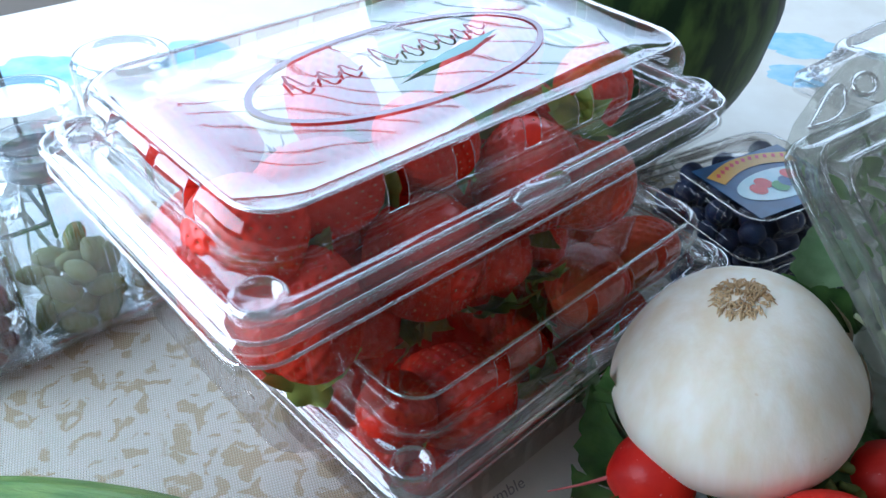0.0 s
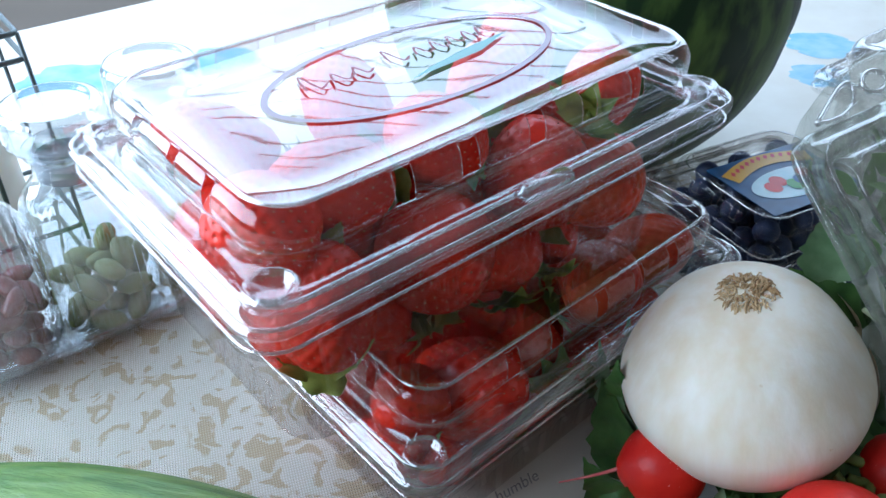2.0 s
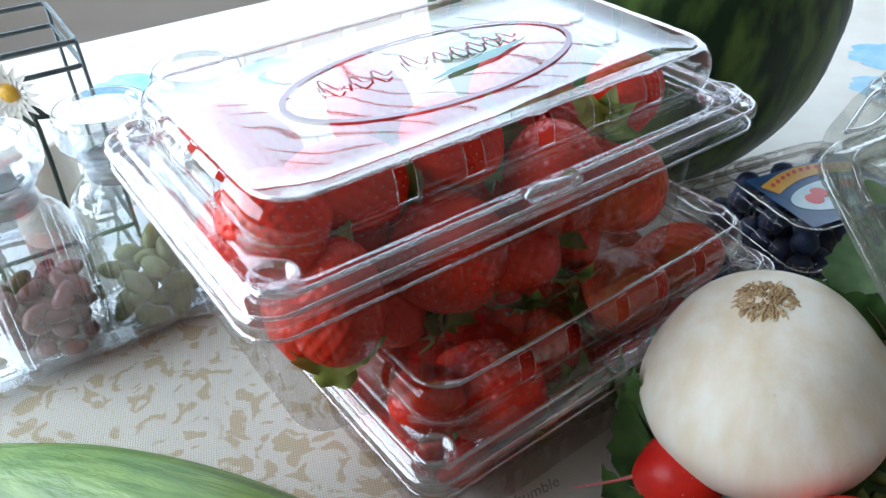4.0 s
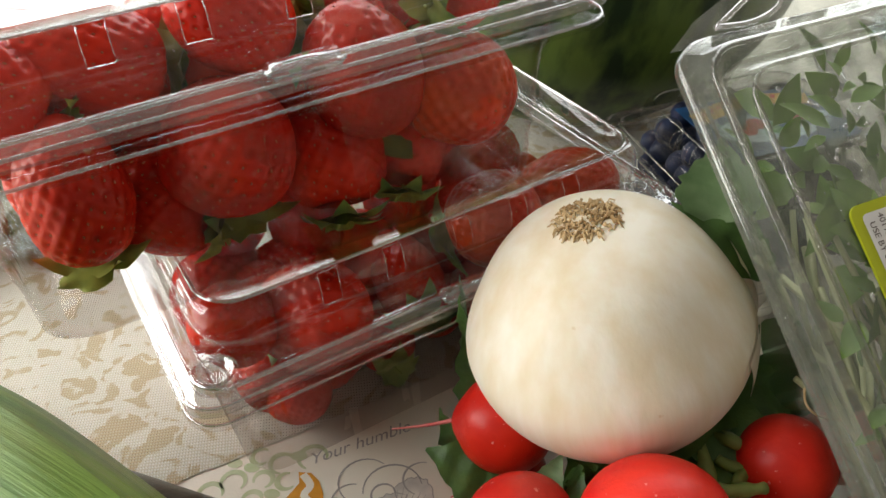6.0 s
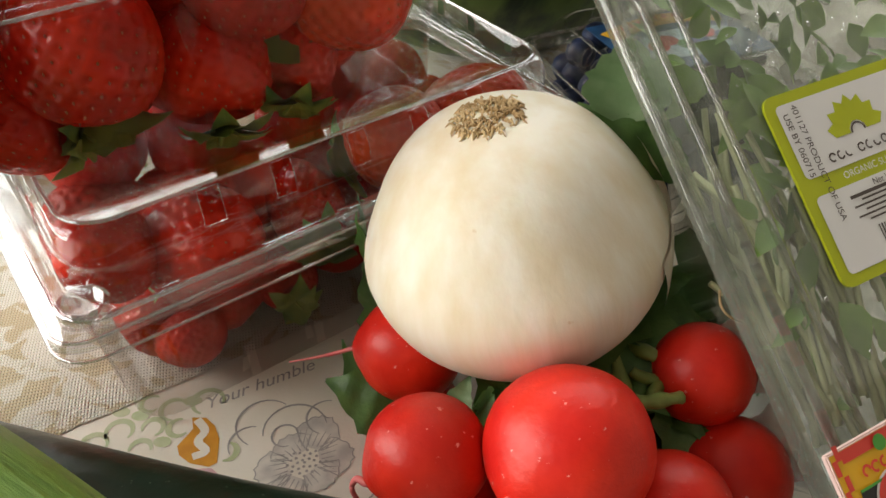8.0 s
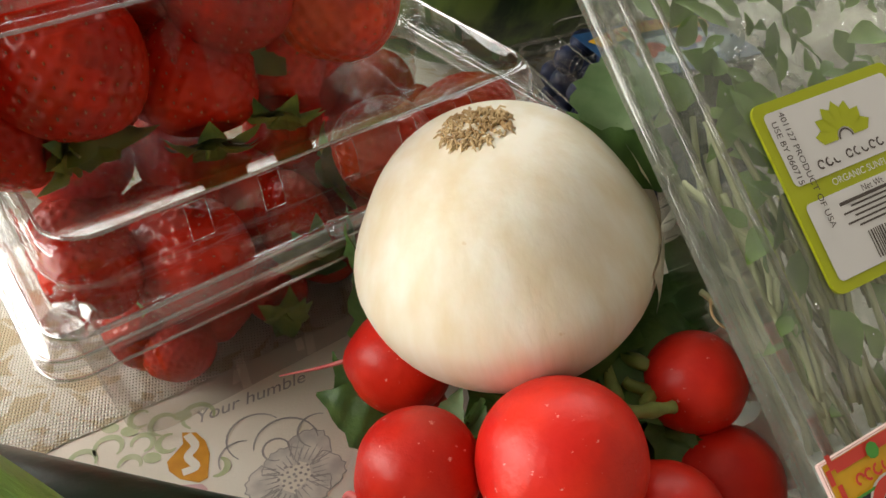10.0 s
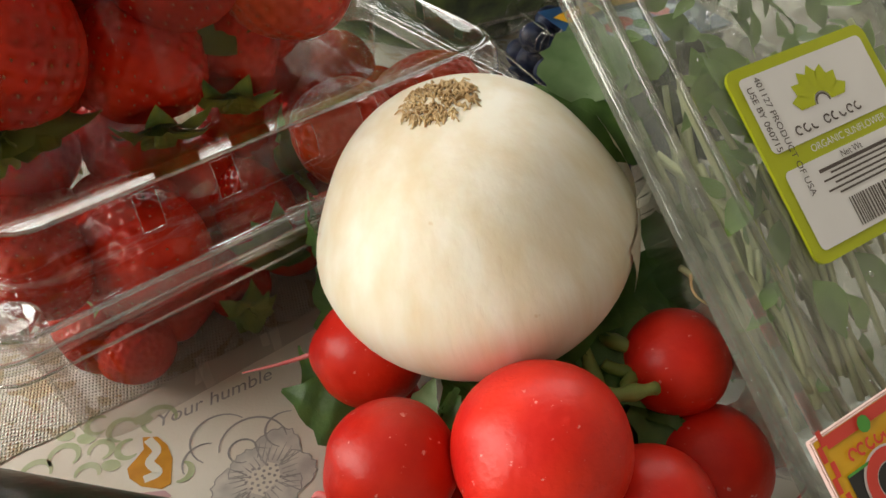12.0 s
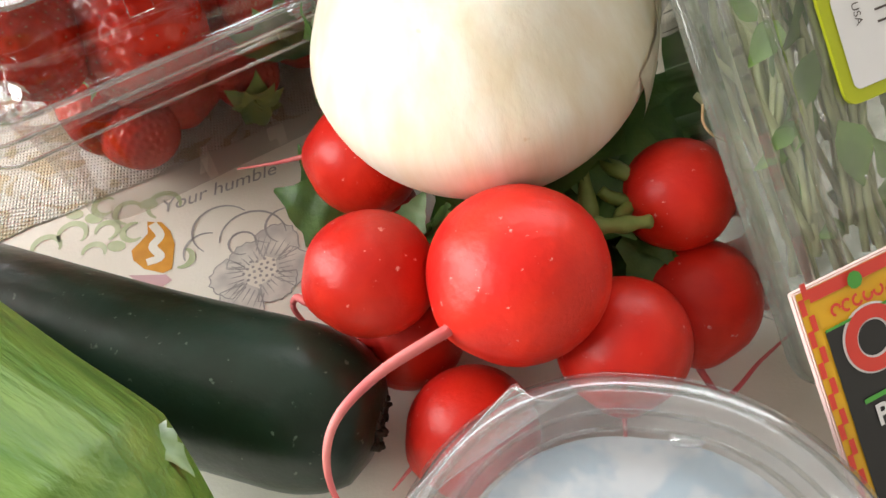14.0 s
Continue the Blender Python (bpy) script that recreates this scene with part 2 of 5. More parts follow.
def lace_material():
    """White net with denser cream motifs and a fine woven relief."""
    m = mat("lace", (0.8, 0.77, 0.7), 0.85)
    n, ln = m.node_tree.nodes, m.node_tree.links
    b = n["Principled BSDF"]
    tc = n.new("ShaderNodeTexCoord")
    turn = n.new("ShaderNodeMapping")
    turn.inputs["Rotation"].default_value = (0, 0, radians(20))
    ln.new(tc.outputs["Object"], turn.inputs["Vector"])
    warp, add = n.new("ShaderNodeTexNoise"), n.new("ShaderNodeMixRGB")
    warp.inputs["Scale"].default_value = 40
    grid = n.new("ShaderNodeVectorMath")
    grid.operation, grid.inputs[1].default_value = "SNAP", (0.0013, 0.0013, 0.0013)
    ln.new(turn.outputs[0], grid.inputs[0])
    ln.new(turn.outputs[0], warp.inputs["Vector"])
    add.blend_type, add.inputs[0].default_value = "LINEAR_LIGHT", 0.02
    ln.new(grid.outputs[0], add.inputs[1])
    ln.new(warp.outputs["Color"], add.inputs[2])
    motif = n.new("ShaderNodeTexVoronoi")
    motif.feature, motif.inputs["Scale"].default_value = "DISTANCE_TO_EDGE", 44
    ln.new(add.outputs[0], motif.inputs["Vector"])
    blot = n.new("ShaderNodeTexNoise")
    blot.inputs["Scale"].default_value, blot.inputs["Detail"].default_value = 110, 3
    ln.new(add.outputs[0], blot.inputs["Vector"])
    times = n.new("ShaderNodeMath")
    times.operation = "MULTIPLY"
    ln.new(motif.outputs["Distance"], times.inputs[0])
    ln.new(blot.outputs["Fac"], times.inputs[1])
    # open rings and scrolls round each motif
    curl, wide, band, cut = n.new("ShaderNodeTexVoronoi"), n.new("ShaderNodeMath"), n.new("ShaderNodeMath"), n.new("ShaderNodeMath")
    curl.inputs["Scale"].default_value = 33
    ln.new(add.outputs[0], curl.inputs["Vector"])
    wide.operation, wide.inputs[1].default_value = "MULTIPLY", 22.0
    band.operation, cut.operation, cut.inputs[1].default_value = "SINE", "MULTIPLY", 0.13
    ln.new(curl.outputs["Distance"], wide.inputs[0])
    ln.new(wide.outputs[0], band.inputs[0])
    ln.new(band.outputs[0], cut.inputs[0])
    both = n.new("ShaderNodeMath")
    both.operation = "MULTIPLY_ADD"
    ln.new(cut.outputs[0], both.inputs[0])
    ln.new(blot.outputs["Fac"], both.inputs[1])
    ln.new(times.outputs[0], both.inputs[2])
    times = both
    ramp = n.new("ShaderNodeValToRGB")
    ramp.color_ramp.elements[0].position, ramp.color_ramp.elements[1].position = 0.085, 0.12
    ramp.color_ramp.elements[0].color, ramp.color_ramp.elements[1].color = (0.84, 0.82, 0.77, 1), (0.66, 0.57, 0.41, 1)
    ln.new(times.outputs[0], ramp.inputs["Fac"])
    w1, w2 = n.new("ShaderNodeTexWave"), n.new("ShaderNodeTexWave")
    w1.inputs["Scale"].default_value, w2.inputs["Scale"].default_value = 250, 200
    w1.bands_direction, w2.bands_direction = "X", "Y"
    for w in (w1, w2):
        w.inputs["Distortion"].default_value = 1.2
        ln.new(turn.outputs[0], w.inputs["Vector"])
    net = n.new("ShaderNodeMath")
    net.operation = "MULTIPLY"
    ln.new(w1.outputs["Fac"], net.inputs[0])
    ln.new(w2.outputs["Fac"], net.inputs[1])
    hole, tint = n.new("ShaderNodeValToRGB"), n.new("ShaderNodeMixRGB")
    hole.color_ramp.elements[0].color, hole.color_ramp.elements[1].color = (0.72, 0.66, 0.54, 1), (1, 1, 1, 1)
    hole.color_ramp.elements[1].position = 0.35
    ln.new(net.outputs[0], hole.inputs["Fac"])
    tint.blend_type, tint.inputs[0].default_value = "MULTIPLY", 0.8
    ln.new(ramp.outputs[0], tint.inputs[1])
    ln.new(hole.outputs[0], tint.inputs[2])
    ln.new(tint.outputs[0], b.inputs["Base Color"])
    high, bp = n.new("ShaderNodeMath"), n.new("ShaderNodeBump")
    high.operation = "SUBTRACT"
    ln.new(net.outputs[0], high.inputs[0])
    ln.new(ramp.outputs[0], high.inputs[1])
    bp.inputs["Strength"].default_value, bp.inputs["Distance"].default_value = 0.8, 0.0012
    ln.new(high.outputs[0], bp.inputs["Height"])
    ln.new(bp.outputs[0], b.inputs["Normal"])
    return m


LACE = lace_material()


# ---- mesh helpers ----
def part(name, bm, material, parent=None, label="", smooth=True):
    me = bpy.data.meshes.new(name)
    bmesh.ops.recalc_face_normals(bm, faces=bm.faces)
    bm.to_mesh(me)
    bm.free()
    if smooth:
        me.shade_smooth()
    me.materials.append(material)
    ob = new(name, me)
    if parent:
        ob.parent = parent
    return tagged(ob, label)


def thing(name, label, category, m=None, group="", kind=""):
    ob = new(name)
    ob.empty_display_size = 0.02
    if m:
        ob.matrix_world = m
    return tagged(ob, label, category, group, kind)


def frame_of(origin, xaxis, yaxis, zaxis):
    m = Matrix.Identity(4)
    for i, a in enumerate((xaxis, yaxis, zaxis)):
        m.col[i].xyz = Vector(a).normalized()
    m.translation = origin
    return m


def loft(rings, bm=None, cap0=False, cap1=False, closed=True, skip=()):
    """Skin through rings of equal length. skip holds (ring, segment) cells left open."""
    bm = bm or bmesh.new()
    vs = [[bm.verts.new(p) for p in r] for r in rings]
    n = len(vs[0])
    for i in range(len(vs) - 1):
        for j in range(n if closed else n - 1):
            if (i, j) not in skip:
                k = (j + 1) % n
                bm.faces.new((vs[i][j], vs[i][k], vs[i + 1][k], vs[i + 1][j]))
    if cap0:
        bm.faces.new(vs[0])
    if cap1:
        bm.faces.new(vs[-1])
    return bm


def revolve(profile, n=32, bm=None, wobble=0.0, flutes=0, flute_depth=0.0, flute_range=(0, 0)):
    rings = []
    for i, (r, z) in enumerate(profile):
        ring = []
        for k in range(n):
            a = 2 * math.pi * k / n
            rr = r * (1 + wobble * noise.noise((math.cos(a) * 1.3, math.sin(a) * 1.3, z * 40)))
            if flutes and flute_range[0] <= z <= flute_range[1]:
                rr += flute_depth * math.cos(flutes * a)
            ring.append((rr * math.cos(a), rr * math.sin(a), z))
        rings.append(ring)
    return loft(rings, bm)


def rrect(hx, hy, r, z, nx=24, ny=14, nc=6):
    """Rounded rectangle, starting at the lower left, along +x; nx and ny cells on the straight sides."""
    pts = []
    for (cx, cy, a0, sx, sy, n) in ((hx - r, -hy + r, -90, -1, 0, nx), (hx - r, hy - r, 0, 0, -1, ny), (-hx + r, hy - r, 90, 1, 0, nx), (-hx + r, -hy + r, 180, 0, 1, ny)):
        length = 2 * (hx - r) if sx else 2 * (hy - r)
        px, py = cx + r * math.cos(radians(a0)), cy + r * math.sin(radians(a0))
        for k in range(n):
            f = 1 - k / n
            pts.append((px + sx * length * f, py + sy * length * f, z))
        for k in range(nc):
            a = radians(a0 + 90 * k / nc)
            pts.append((cx + r * math.cos(a), cy + r * math.sin(a), z))
    return pts


def tube(points, radii, n=8, bm=None, caps=True):
    pts = [Vector(p) for p in points]
    rings, up = [], Vector((0.13, 0.21, 0.97))
    for i, p in enumerate(pts):
        d = (pts[min(i + 1, len(pts) - 1)] - pts[max(i - 1, 0)]).normalized()
        x = d.cross(up)
        if x.length < 1e-3:
            x = d.cross(Vector((1, 0, 0)))
        x.normalize()
        y = x.cross(d)
        r = radii[i] if isinstance(radii, (list, tuple)) else radii
        rings.append([p + r * (math.cos(2 * math.pi * k / n) * x + math.sin(2 * math.pi * k / n) * y) for k in range(n)])
    return loft(rings, bm, caps, caps)


def smooth_path(points, n=6):
    """Catmull-Rom through a few control points."""
    p = [Vector(q) for q in points]
    p = [2 * p[0] - p[1]] + p + [2 * p[-1] - p[-2]]
    out = []
    for i in range(1, len(p) - 2):
        for k in range(n):
            t = k / n
            a, b, c, d = p[i - 1:i + 3]
            out.append(0.5 * ((2 * b) + (c - a) * t + (2 * a - 5 * b + 4 * c - d) * t * t + (3 * b - a - 3 * c + d) * t ** 3))
    return out + [p[-2]]


def block(x0, y0, z0, x1, y1, z1, bevel=0.0, bm=None):
    bm2 = bmesh.new()
    bmesh.ops.create_cube(bm2, size=1)
    for v in bm2.verts:
        v.co = Vector(((x0, x1)[v.co.x > 0], (y0, y1)[v.co.y > 0], (z0, z1)[v.co.z > 0]))
    if bevel:
        bmesh.ops.bevel(bm2, geom=bm2.edges[:], offset=bevel, segments=2, affect="EDGES")
    return bm2


def blade(bm, base, tip, width, normal, curl=0.0, n=8, lobes=0.0, cup=0.15, shape=0.55, seed=0):
    """One leaf: a bent, cupped, veined sheet from base to tip."""
    base, tip, normal = Vector(base), Vector(tip), Vector(normal)
    d = tip - base
    side = d.cross(normal).normalized()
    up = side.cross(d).normalized()
    rows = []
    for i in range(n + 1):
        t = i / n
        w = width * max(0.04, math.sin(math.pi * t ** shape)) * (1 + lobes * math.sin(i * 2.4 + seed))
        c = base + d * t + up * (curl * 4 * t * (1 - t)) + up * 0.06 * width * math.sin(i * 1.7 + seed)
        rows.append([bm.verts.new(c + side * w * s + up * (cup * w * (abs(s) ** 1.5) * (1 if i % 2 else 0.8))) for s in (-1, -0.5, 0, 0.5, 1)])
    for i in range(n):
        for j in range(4):
            bm.faces.new((rows[i][j], rows[i][j + 1], rows[i + 1][j + 1], rows[i + 1][j]))
    return bm


def flat(bm, pts, z=0.0):
    bm.faces.new([bm.verts.new((p[0], p[1], z)) for p in pts])
    return bm


def ribbon(bm, pts, width, z=0.0):
    """A flat stroke along pts; width may be a list."""
    p = [Vector((q[0], q[1], 0)) for q in pts]
    last = None
    for i, q in enumerate(p):
        d = (p[min(i + 1, len(p) - 1)] - p[max(i - 1, 0)]).normalized()
        w = width[i] if isinstance(width, (list, tuple)) else width
        s = Vector((-d.y, d.x, 0)) * w / 2
        pair = (bm.verts.new((q.x + s.x, q.y + s.y, z)), bm.verts.new((q.x - s.x, q.y - s.y, z)))
        if last:
            bm.faces.new((last[0], last[1], pair[1], pair[0]))
        last = pair
    return bm


def lettering(text, size, material, parent, m, name="printed_text", shear=0.0, bold=0.0):
    cu = bpy.data.curves.new(name, "FONT")
    cu.body, cu.size, cu.shear, cu.align_x, cu.align_y, cu.offset = text, size, shear, "LEFT", "BOTTOM", bold
    tmp = new("tmp_text", cu)
    me = bpy.data.meshes.new_from_object(tmp.evaluated_get(bpy.context.evaluated_depsgraph_get()))
    bpy.data.objects.remove(tmp)
    bpy.data.curves.remove(cu)
    me.name = name
    me.materials.clear()
    me.materials.append(material)
    ob = new(name, me)
    ob.parent = parent
    ob.matrix_local = m
    return ob


def arc(cx, cy, r, a0, a1, n=14, squash=1.0):
    return [(cx + r * math.cos(radians(a0 + (a1 - a0) * k / n)), cy + squash * r * math.sin(radians(a0 + (a1 - a0) * k / n))) for k in range(n + 1)]


ANG = 38.5
U = Vector((math.cos(radians(ANG)), math.sin(radians(ANG)), 0))
V = Vector((-U.y, U.x, 0))

# ---- room ----
def structure(name, bm, material, label, category="wall", smooth=False):
    return tagged(part(name, bm, material, smooth=smooth), label, category, kind="structure")


structure("floor", block(-1.4, -1.7, -0.8, 1.9, 1.5, -0.75), DARK_FLOOR, "dark brown wooden floor under the table", "floor")
structure("ceiling", block(-1.4, -1.7, 1.9, 1.9, 1.5, 1.95), WALL, "plain grey-brown ceiling", "ceiling")
# unseen wall, serves as a reflector for the onion's right side
structure("wall_right", block(1.9, -1.7, -0.75, 2.0, 1.5, 1.9), WALL_FILL, "plain warm grey wall, added out of view to bounce fill light")
structure("wall_front", block(-1.4, -1.8, -0.75, 1.9, -1.7, 1.9), WALL, "plain grey-brown painted wall")


def wall_with_opening(name, along_x, at, lo, hi, o0, o1, z0, z1):
    """Wall of four blocks joined round a real opening."""
    bm = bmesh.new()
    for a0, a1, b0, b1 in ((lo, o0, -0.75, 1.9), (o1, hi, -0.75, 1.9), (o0, o1, -0.75, z0), (o0, o1, z1, 1.9)):
        b2 = block(a0, at, b0, a1, at + 0.1, b1) if along_x else block(at - 0.1, a0, b0, at, a1, b1)
        me = bpy.data.meshes.new("t")
        b2.to_mesh(me)
        b2.free()
        bm.from_mesh(me)
        bpy.data.meshes.remove(me)
    structure(name, bm, WALL_LIGHT, "pale grey-brown boarded wall round a bright window")


wall_with_opening("wall_back", True, BACK_Y, -1.4, 1.9, -1.39, 1.1, 0.28, 1.72)
wall_with_opening("wall_left", False, LEFT_X, -1.7, 1.45, -1.0, 0.9, 0.1, 1.4)


def window(name, m, width, height):
    w = tagged(thing(name, "white framed window letting in overcast daylight", "window", m), kind="structure")
    t = 0.05
    for x0, z0, x1, z1 in ((0, 0, width, t), (0, height - t, width, height), (0, t, t, height - t), (width - t, t, width, height - t)):
        part("window_frame", block(x0, 0.05, z0, x1, 0.09, z1, 0.004), WHITE_PAINT, w)
    p = part("pane", block(t, 0.068, t, width - t, 0.072, height - t), PANE, w)
    p.visible_shadow = False


window("window_1", pose(-1.39, BACK_Y, 0.28), 2.49, 1.44)
blind = thing("window_blind", "narrow open slatted blind in front of the bright window", "blind", pose(-1.34, BACK_Y - 0.012, 0.28))
for k in range(47):
    part("slat", block(0.01, -0.002, 0.03 + 0.03 * k, 2.43, 0.002, 0.032 + 0.03 * k), WHITE_PAINT, blind, smooth=False)
for x in (0.5, 2.0):
    part("ladder_cord", block(x, -0.0055, 0.0, x + 0.003, -0.0042, 1.43), WALL, blind, smooth=False)
window("window_2", pose(LEFT_X, -1.0, 0.1, 0, 0, 90), 1.9, 1.3)

# ---- table and cloths ----
table = thing("dining_table", "brown wooden dining table under printed and lace cloths", "table", frame_of((0, 0, -0.75), U, V, (0, 0, 1)))
part("tabletop", block(-0.62, -0.16, 0.715, 1.02, 0.89, 0.747, 0.004), TABLE_WOOD, table)
for x in (-0.55, 0.95):
    for y in (-0.09, 0.82):
        part("leg", block(x - 0.035, y - 0.035, 0, x + 0.035, y + 0.035, 0.713, 0.006), TABLE_WOOD, table)

cloth = thing("tablecloth", "cream tablecloth printed with grey flowers, green scrolls and an orange bird", "tablecloth")
rings = []
for inset, z in ((-0.012, -0.12), (-0.012, -0.02), (-0.008, -0.004), (0.0, -0.00005), (0.3, -0.00005)):
    rings.append([(x + 0.2) * U + (y + 0.365) * V + Vector((0, 0, z)) for x, y, _ in rrect(0.825 - inset, 0.53 - inset, 0.02, 0)])
part("fabric", loft(rings, cap1=True), CLOTH, cloth)

lace = thing("lace_runner", "white and cream lace runner lying across the printed tablecloth", "runner", frame_of((-0.03, 0.226, 0), U, V, (0, 0, 1)))
bm = bmesh.new()
grid = []
for i in range(61):
    row = []
    for j in range(31):
        x, y = -0.42 + 0.80 * i / 60, 0.38 * j / 30
        edge = 0.0006 * math.sin(x * 260) if j in (0, 30) else 0
        z = 0.0013 + 0.0006 * noise.noise((x * 25, y * 25, 0))
        row.append(bm.verts.new((x, y + edge, z if 0 < j < 30 else 0.0004)))
    grid.append(row)
for i in range(60):
    for j in range(30):
        bm.faces.new((grid[i][j], grid[i + 1][j], grid[i + 1][j + 1], grid[i][j + 1]))
part("lace_fabric", bm, LACE, lace)


# print on the cloth: flower, bird, scrolls, script
def print_part(name, bm, material, label=""):
    ob = part(name, bm, material, cloth, label, smooth=False)
    ob.scale.z = 0.2
    return ob


def flower_print(cx, cy, size, turn, ink, ink2):
    bm, bm2 = bmesh.new(), bmesh.new()
    for k in range(6):
        a = radians(turn + 60 * k + 8 * math.sin(3 * k))
        r = size * (0.85 + 0.2 * math.sin(k * 2.1))
        c, s = math.cos(a), math.sin(a)
        pet = []
        for q in range(17):
            f = q / 16
            rad = r * (0.25 + 0.75 * math.sin(math.pi * f) ** 0.45 * (1 + 0.05 * math.sin(q * 2.3)))
            off = (f - 0.5) * 0.95 * size
            x, y = rad if 0 < q < 16 else r * 0.3, off * (0.35 if q in (0, 16) else 1)
            pet.append((cx + c * x - s * y, cy + s * x + c * y))
        flat(bm, pet, 0.0006 + 0.00002 * k)
        ribbon(bm2, pet, 0.00045, 0.0008 + 0.00002 * k)
        for j in range(7):
            y = (j - 3) * 0.09 * size
            ribbon(bm2, [(cx + c * r * f - s * y * (0.6 + f), cy + s * r * f + c * y * (0.6 + f)) for f in (0.35, 0.55, 0.62 + 0.05 * (j % 3))], [0.0005, 0.0003, 0.0001], 0.0009)
    for k in range(26):
        a, r = k * 2.4, 0.3 * size * math.sqrt(k / 26)
        flat(bm2, arc(cx + r * math.cos(a), cy + r * math.sin(a), 0.0006, 0, 330, 7), 0.001 + 0.00001 * k)
    print_part("flower_print", bm, ink2)
    print_part("flower_outline", bm2, ink)


flower_print(0.064, 0.222, 0.021, 20, INK_GREY, INK_PALE)
bm = bmesh.new()
flat(bm, [(0.0145 + 0.0178 * x, 0.2165 + 0.0215 * y) for x, y in ((0.1, 1.0), (0.4, 1.02), (0.66, 0.86), (0.86, 0.6), (1.0, 0.12), (0.86, 0.02), (0.45, 0.06), (0.16, 0.2), (0.04, 0.38), (0.14, 0.58), (0.22, 0.76))], 0.0006)
print_part("bird_print", bm, INK_ORANGE)
bm = bmesh.new()
ribbon(bm, smooth_path([(0.0185, 0.2372, 0), (0.0232, 0.2325, 0), (0.0222, 0.2275, 0), (0.0265, 0.2235, 0), (0.0225, 0.2205, 0)]), 0.0032, 0.0008)
print_part("bird_wing_print", bm, CLOTH)
bm = bmesh.new()
flat(bm, [(0.018, 0.2145), (0.031, 0.2165), (0.034, 0.2145), (0.029, 0.2085), (0.024, 0.2115)], 0.0006)
print_part("leaf_print", bm, INK_PINK)
for cx, cy, r, a0, a1 in ((0.045, 0.238, 0.011, 60, 250), (0.057, 0.236, 0.012, 20, 200), (0.054, 0.233, 0.005, 0, 300), (0.068, 0.243, 0.008, 90, 260), (0.086, 0.25, 0.008, 100, 300), (0.042, 0.228, 0.008, 90, 220), (0.084, 0.215, 0.008, -60, 60)):
    print_part("scroll_line", ribbon(bmesh.new(), arc(cx, cy, r, a0, a1), [0.0004 + 0.0005 * math.sin(math.pi * k / 14) for k in range(15)], 0.0007), INK_GREY)
for cx, cy, r, a0, a1 in ((0.003, 0.232, 0.004, -60, 210), (0.008, 0.241, 0.005, 30, 280), (-0.009, 0.229, 0.005, -30, 230), (-0.016, 0.222, 0.005, 0, 240), (0.013, 0.233, 0.004, 90, 330), (0.02, 0.246, 0.006, 0, 260), (-0.002, 0.243, 0.004, 60, 330), (0.034, 0.224, 0.004, -90, 90), (0.002, 0.222, 0.004, 0, 200)):
    w = [0.0008 + 0.0016 * math.sin(math.pi * k / 14) for k in range(15)]
    print_part("green_scroll", ribbon(bmesh.new(), arc(cx, cy, r, a0, a1), w, 0.0006), INK_GREEN)
for cx, cy in ((-0.004, 0.237), (0.009, 0.226), (-0.012, 0.238), (0.014, 0.246)):
    print_part("green_leaf_print", flat(bmesh.new(), arc(cx, cy, 0.0035, 0, 340, 10, 0.7), 0.00065), INK_GREEN)
lettering("Your humble", 0.0085, INK_GREY, cloth, pose(0.021, 0.2405, 0.00012, 0, 0, 33), "script_print", 0.35)
for cx, cy, r in ((-0.325, 0.69, 0.05), (0.39, 0.79, 0.04), (0.36, 0.72, 0.03), (-0.2, 0.74, 0.04), (0.5, 0.55, 0.04), (0.47, 0.78, 0.03)):
    bm = bmesh.new()
    for k in range(6):
        a = k * 1.05
        flat(bm, [(cx + r * 0.45 * math.cos(a) + r * 0.5 * math.cos(q * 0.4) * (1 + 0.15 * math.sin(q * 2 + k)), cy + r * 0.45 * math.sin(a) + r * 0.42 * math.sin(q * 0.4)) for q in range(15)], 0.0006 + 0.00003 * k)
    print_part("blue_flower_print", bm, INK_BLUE)


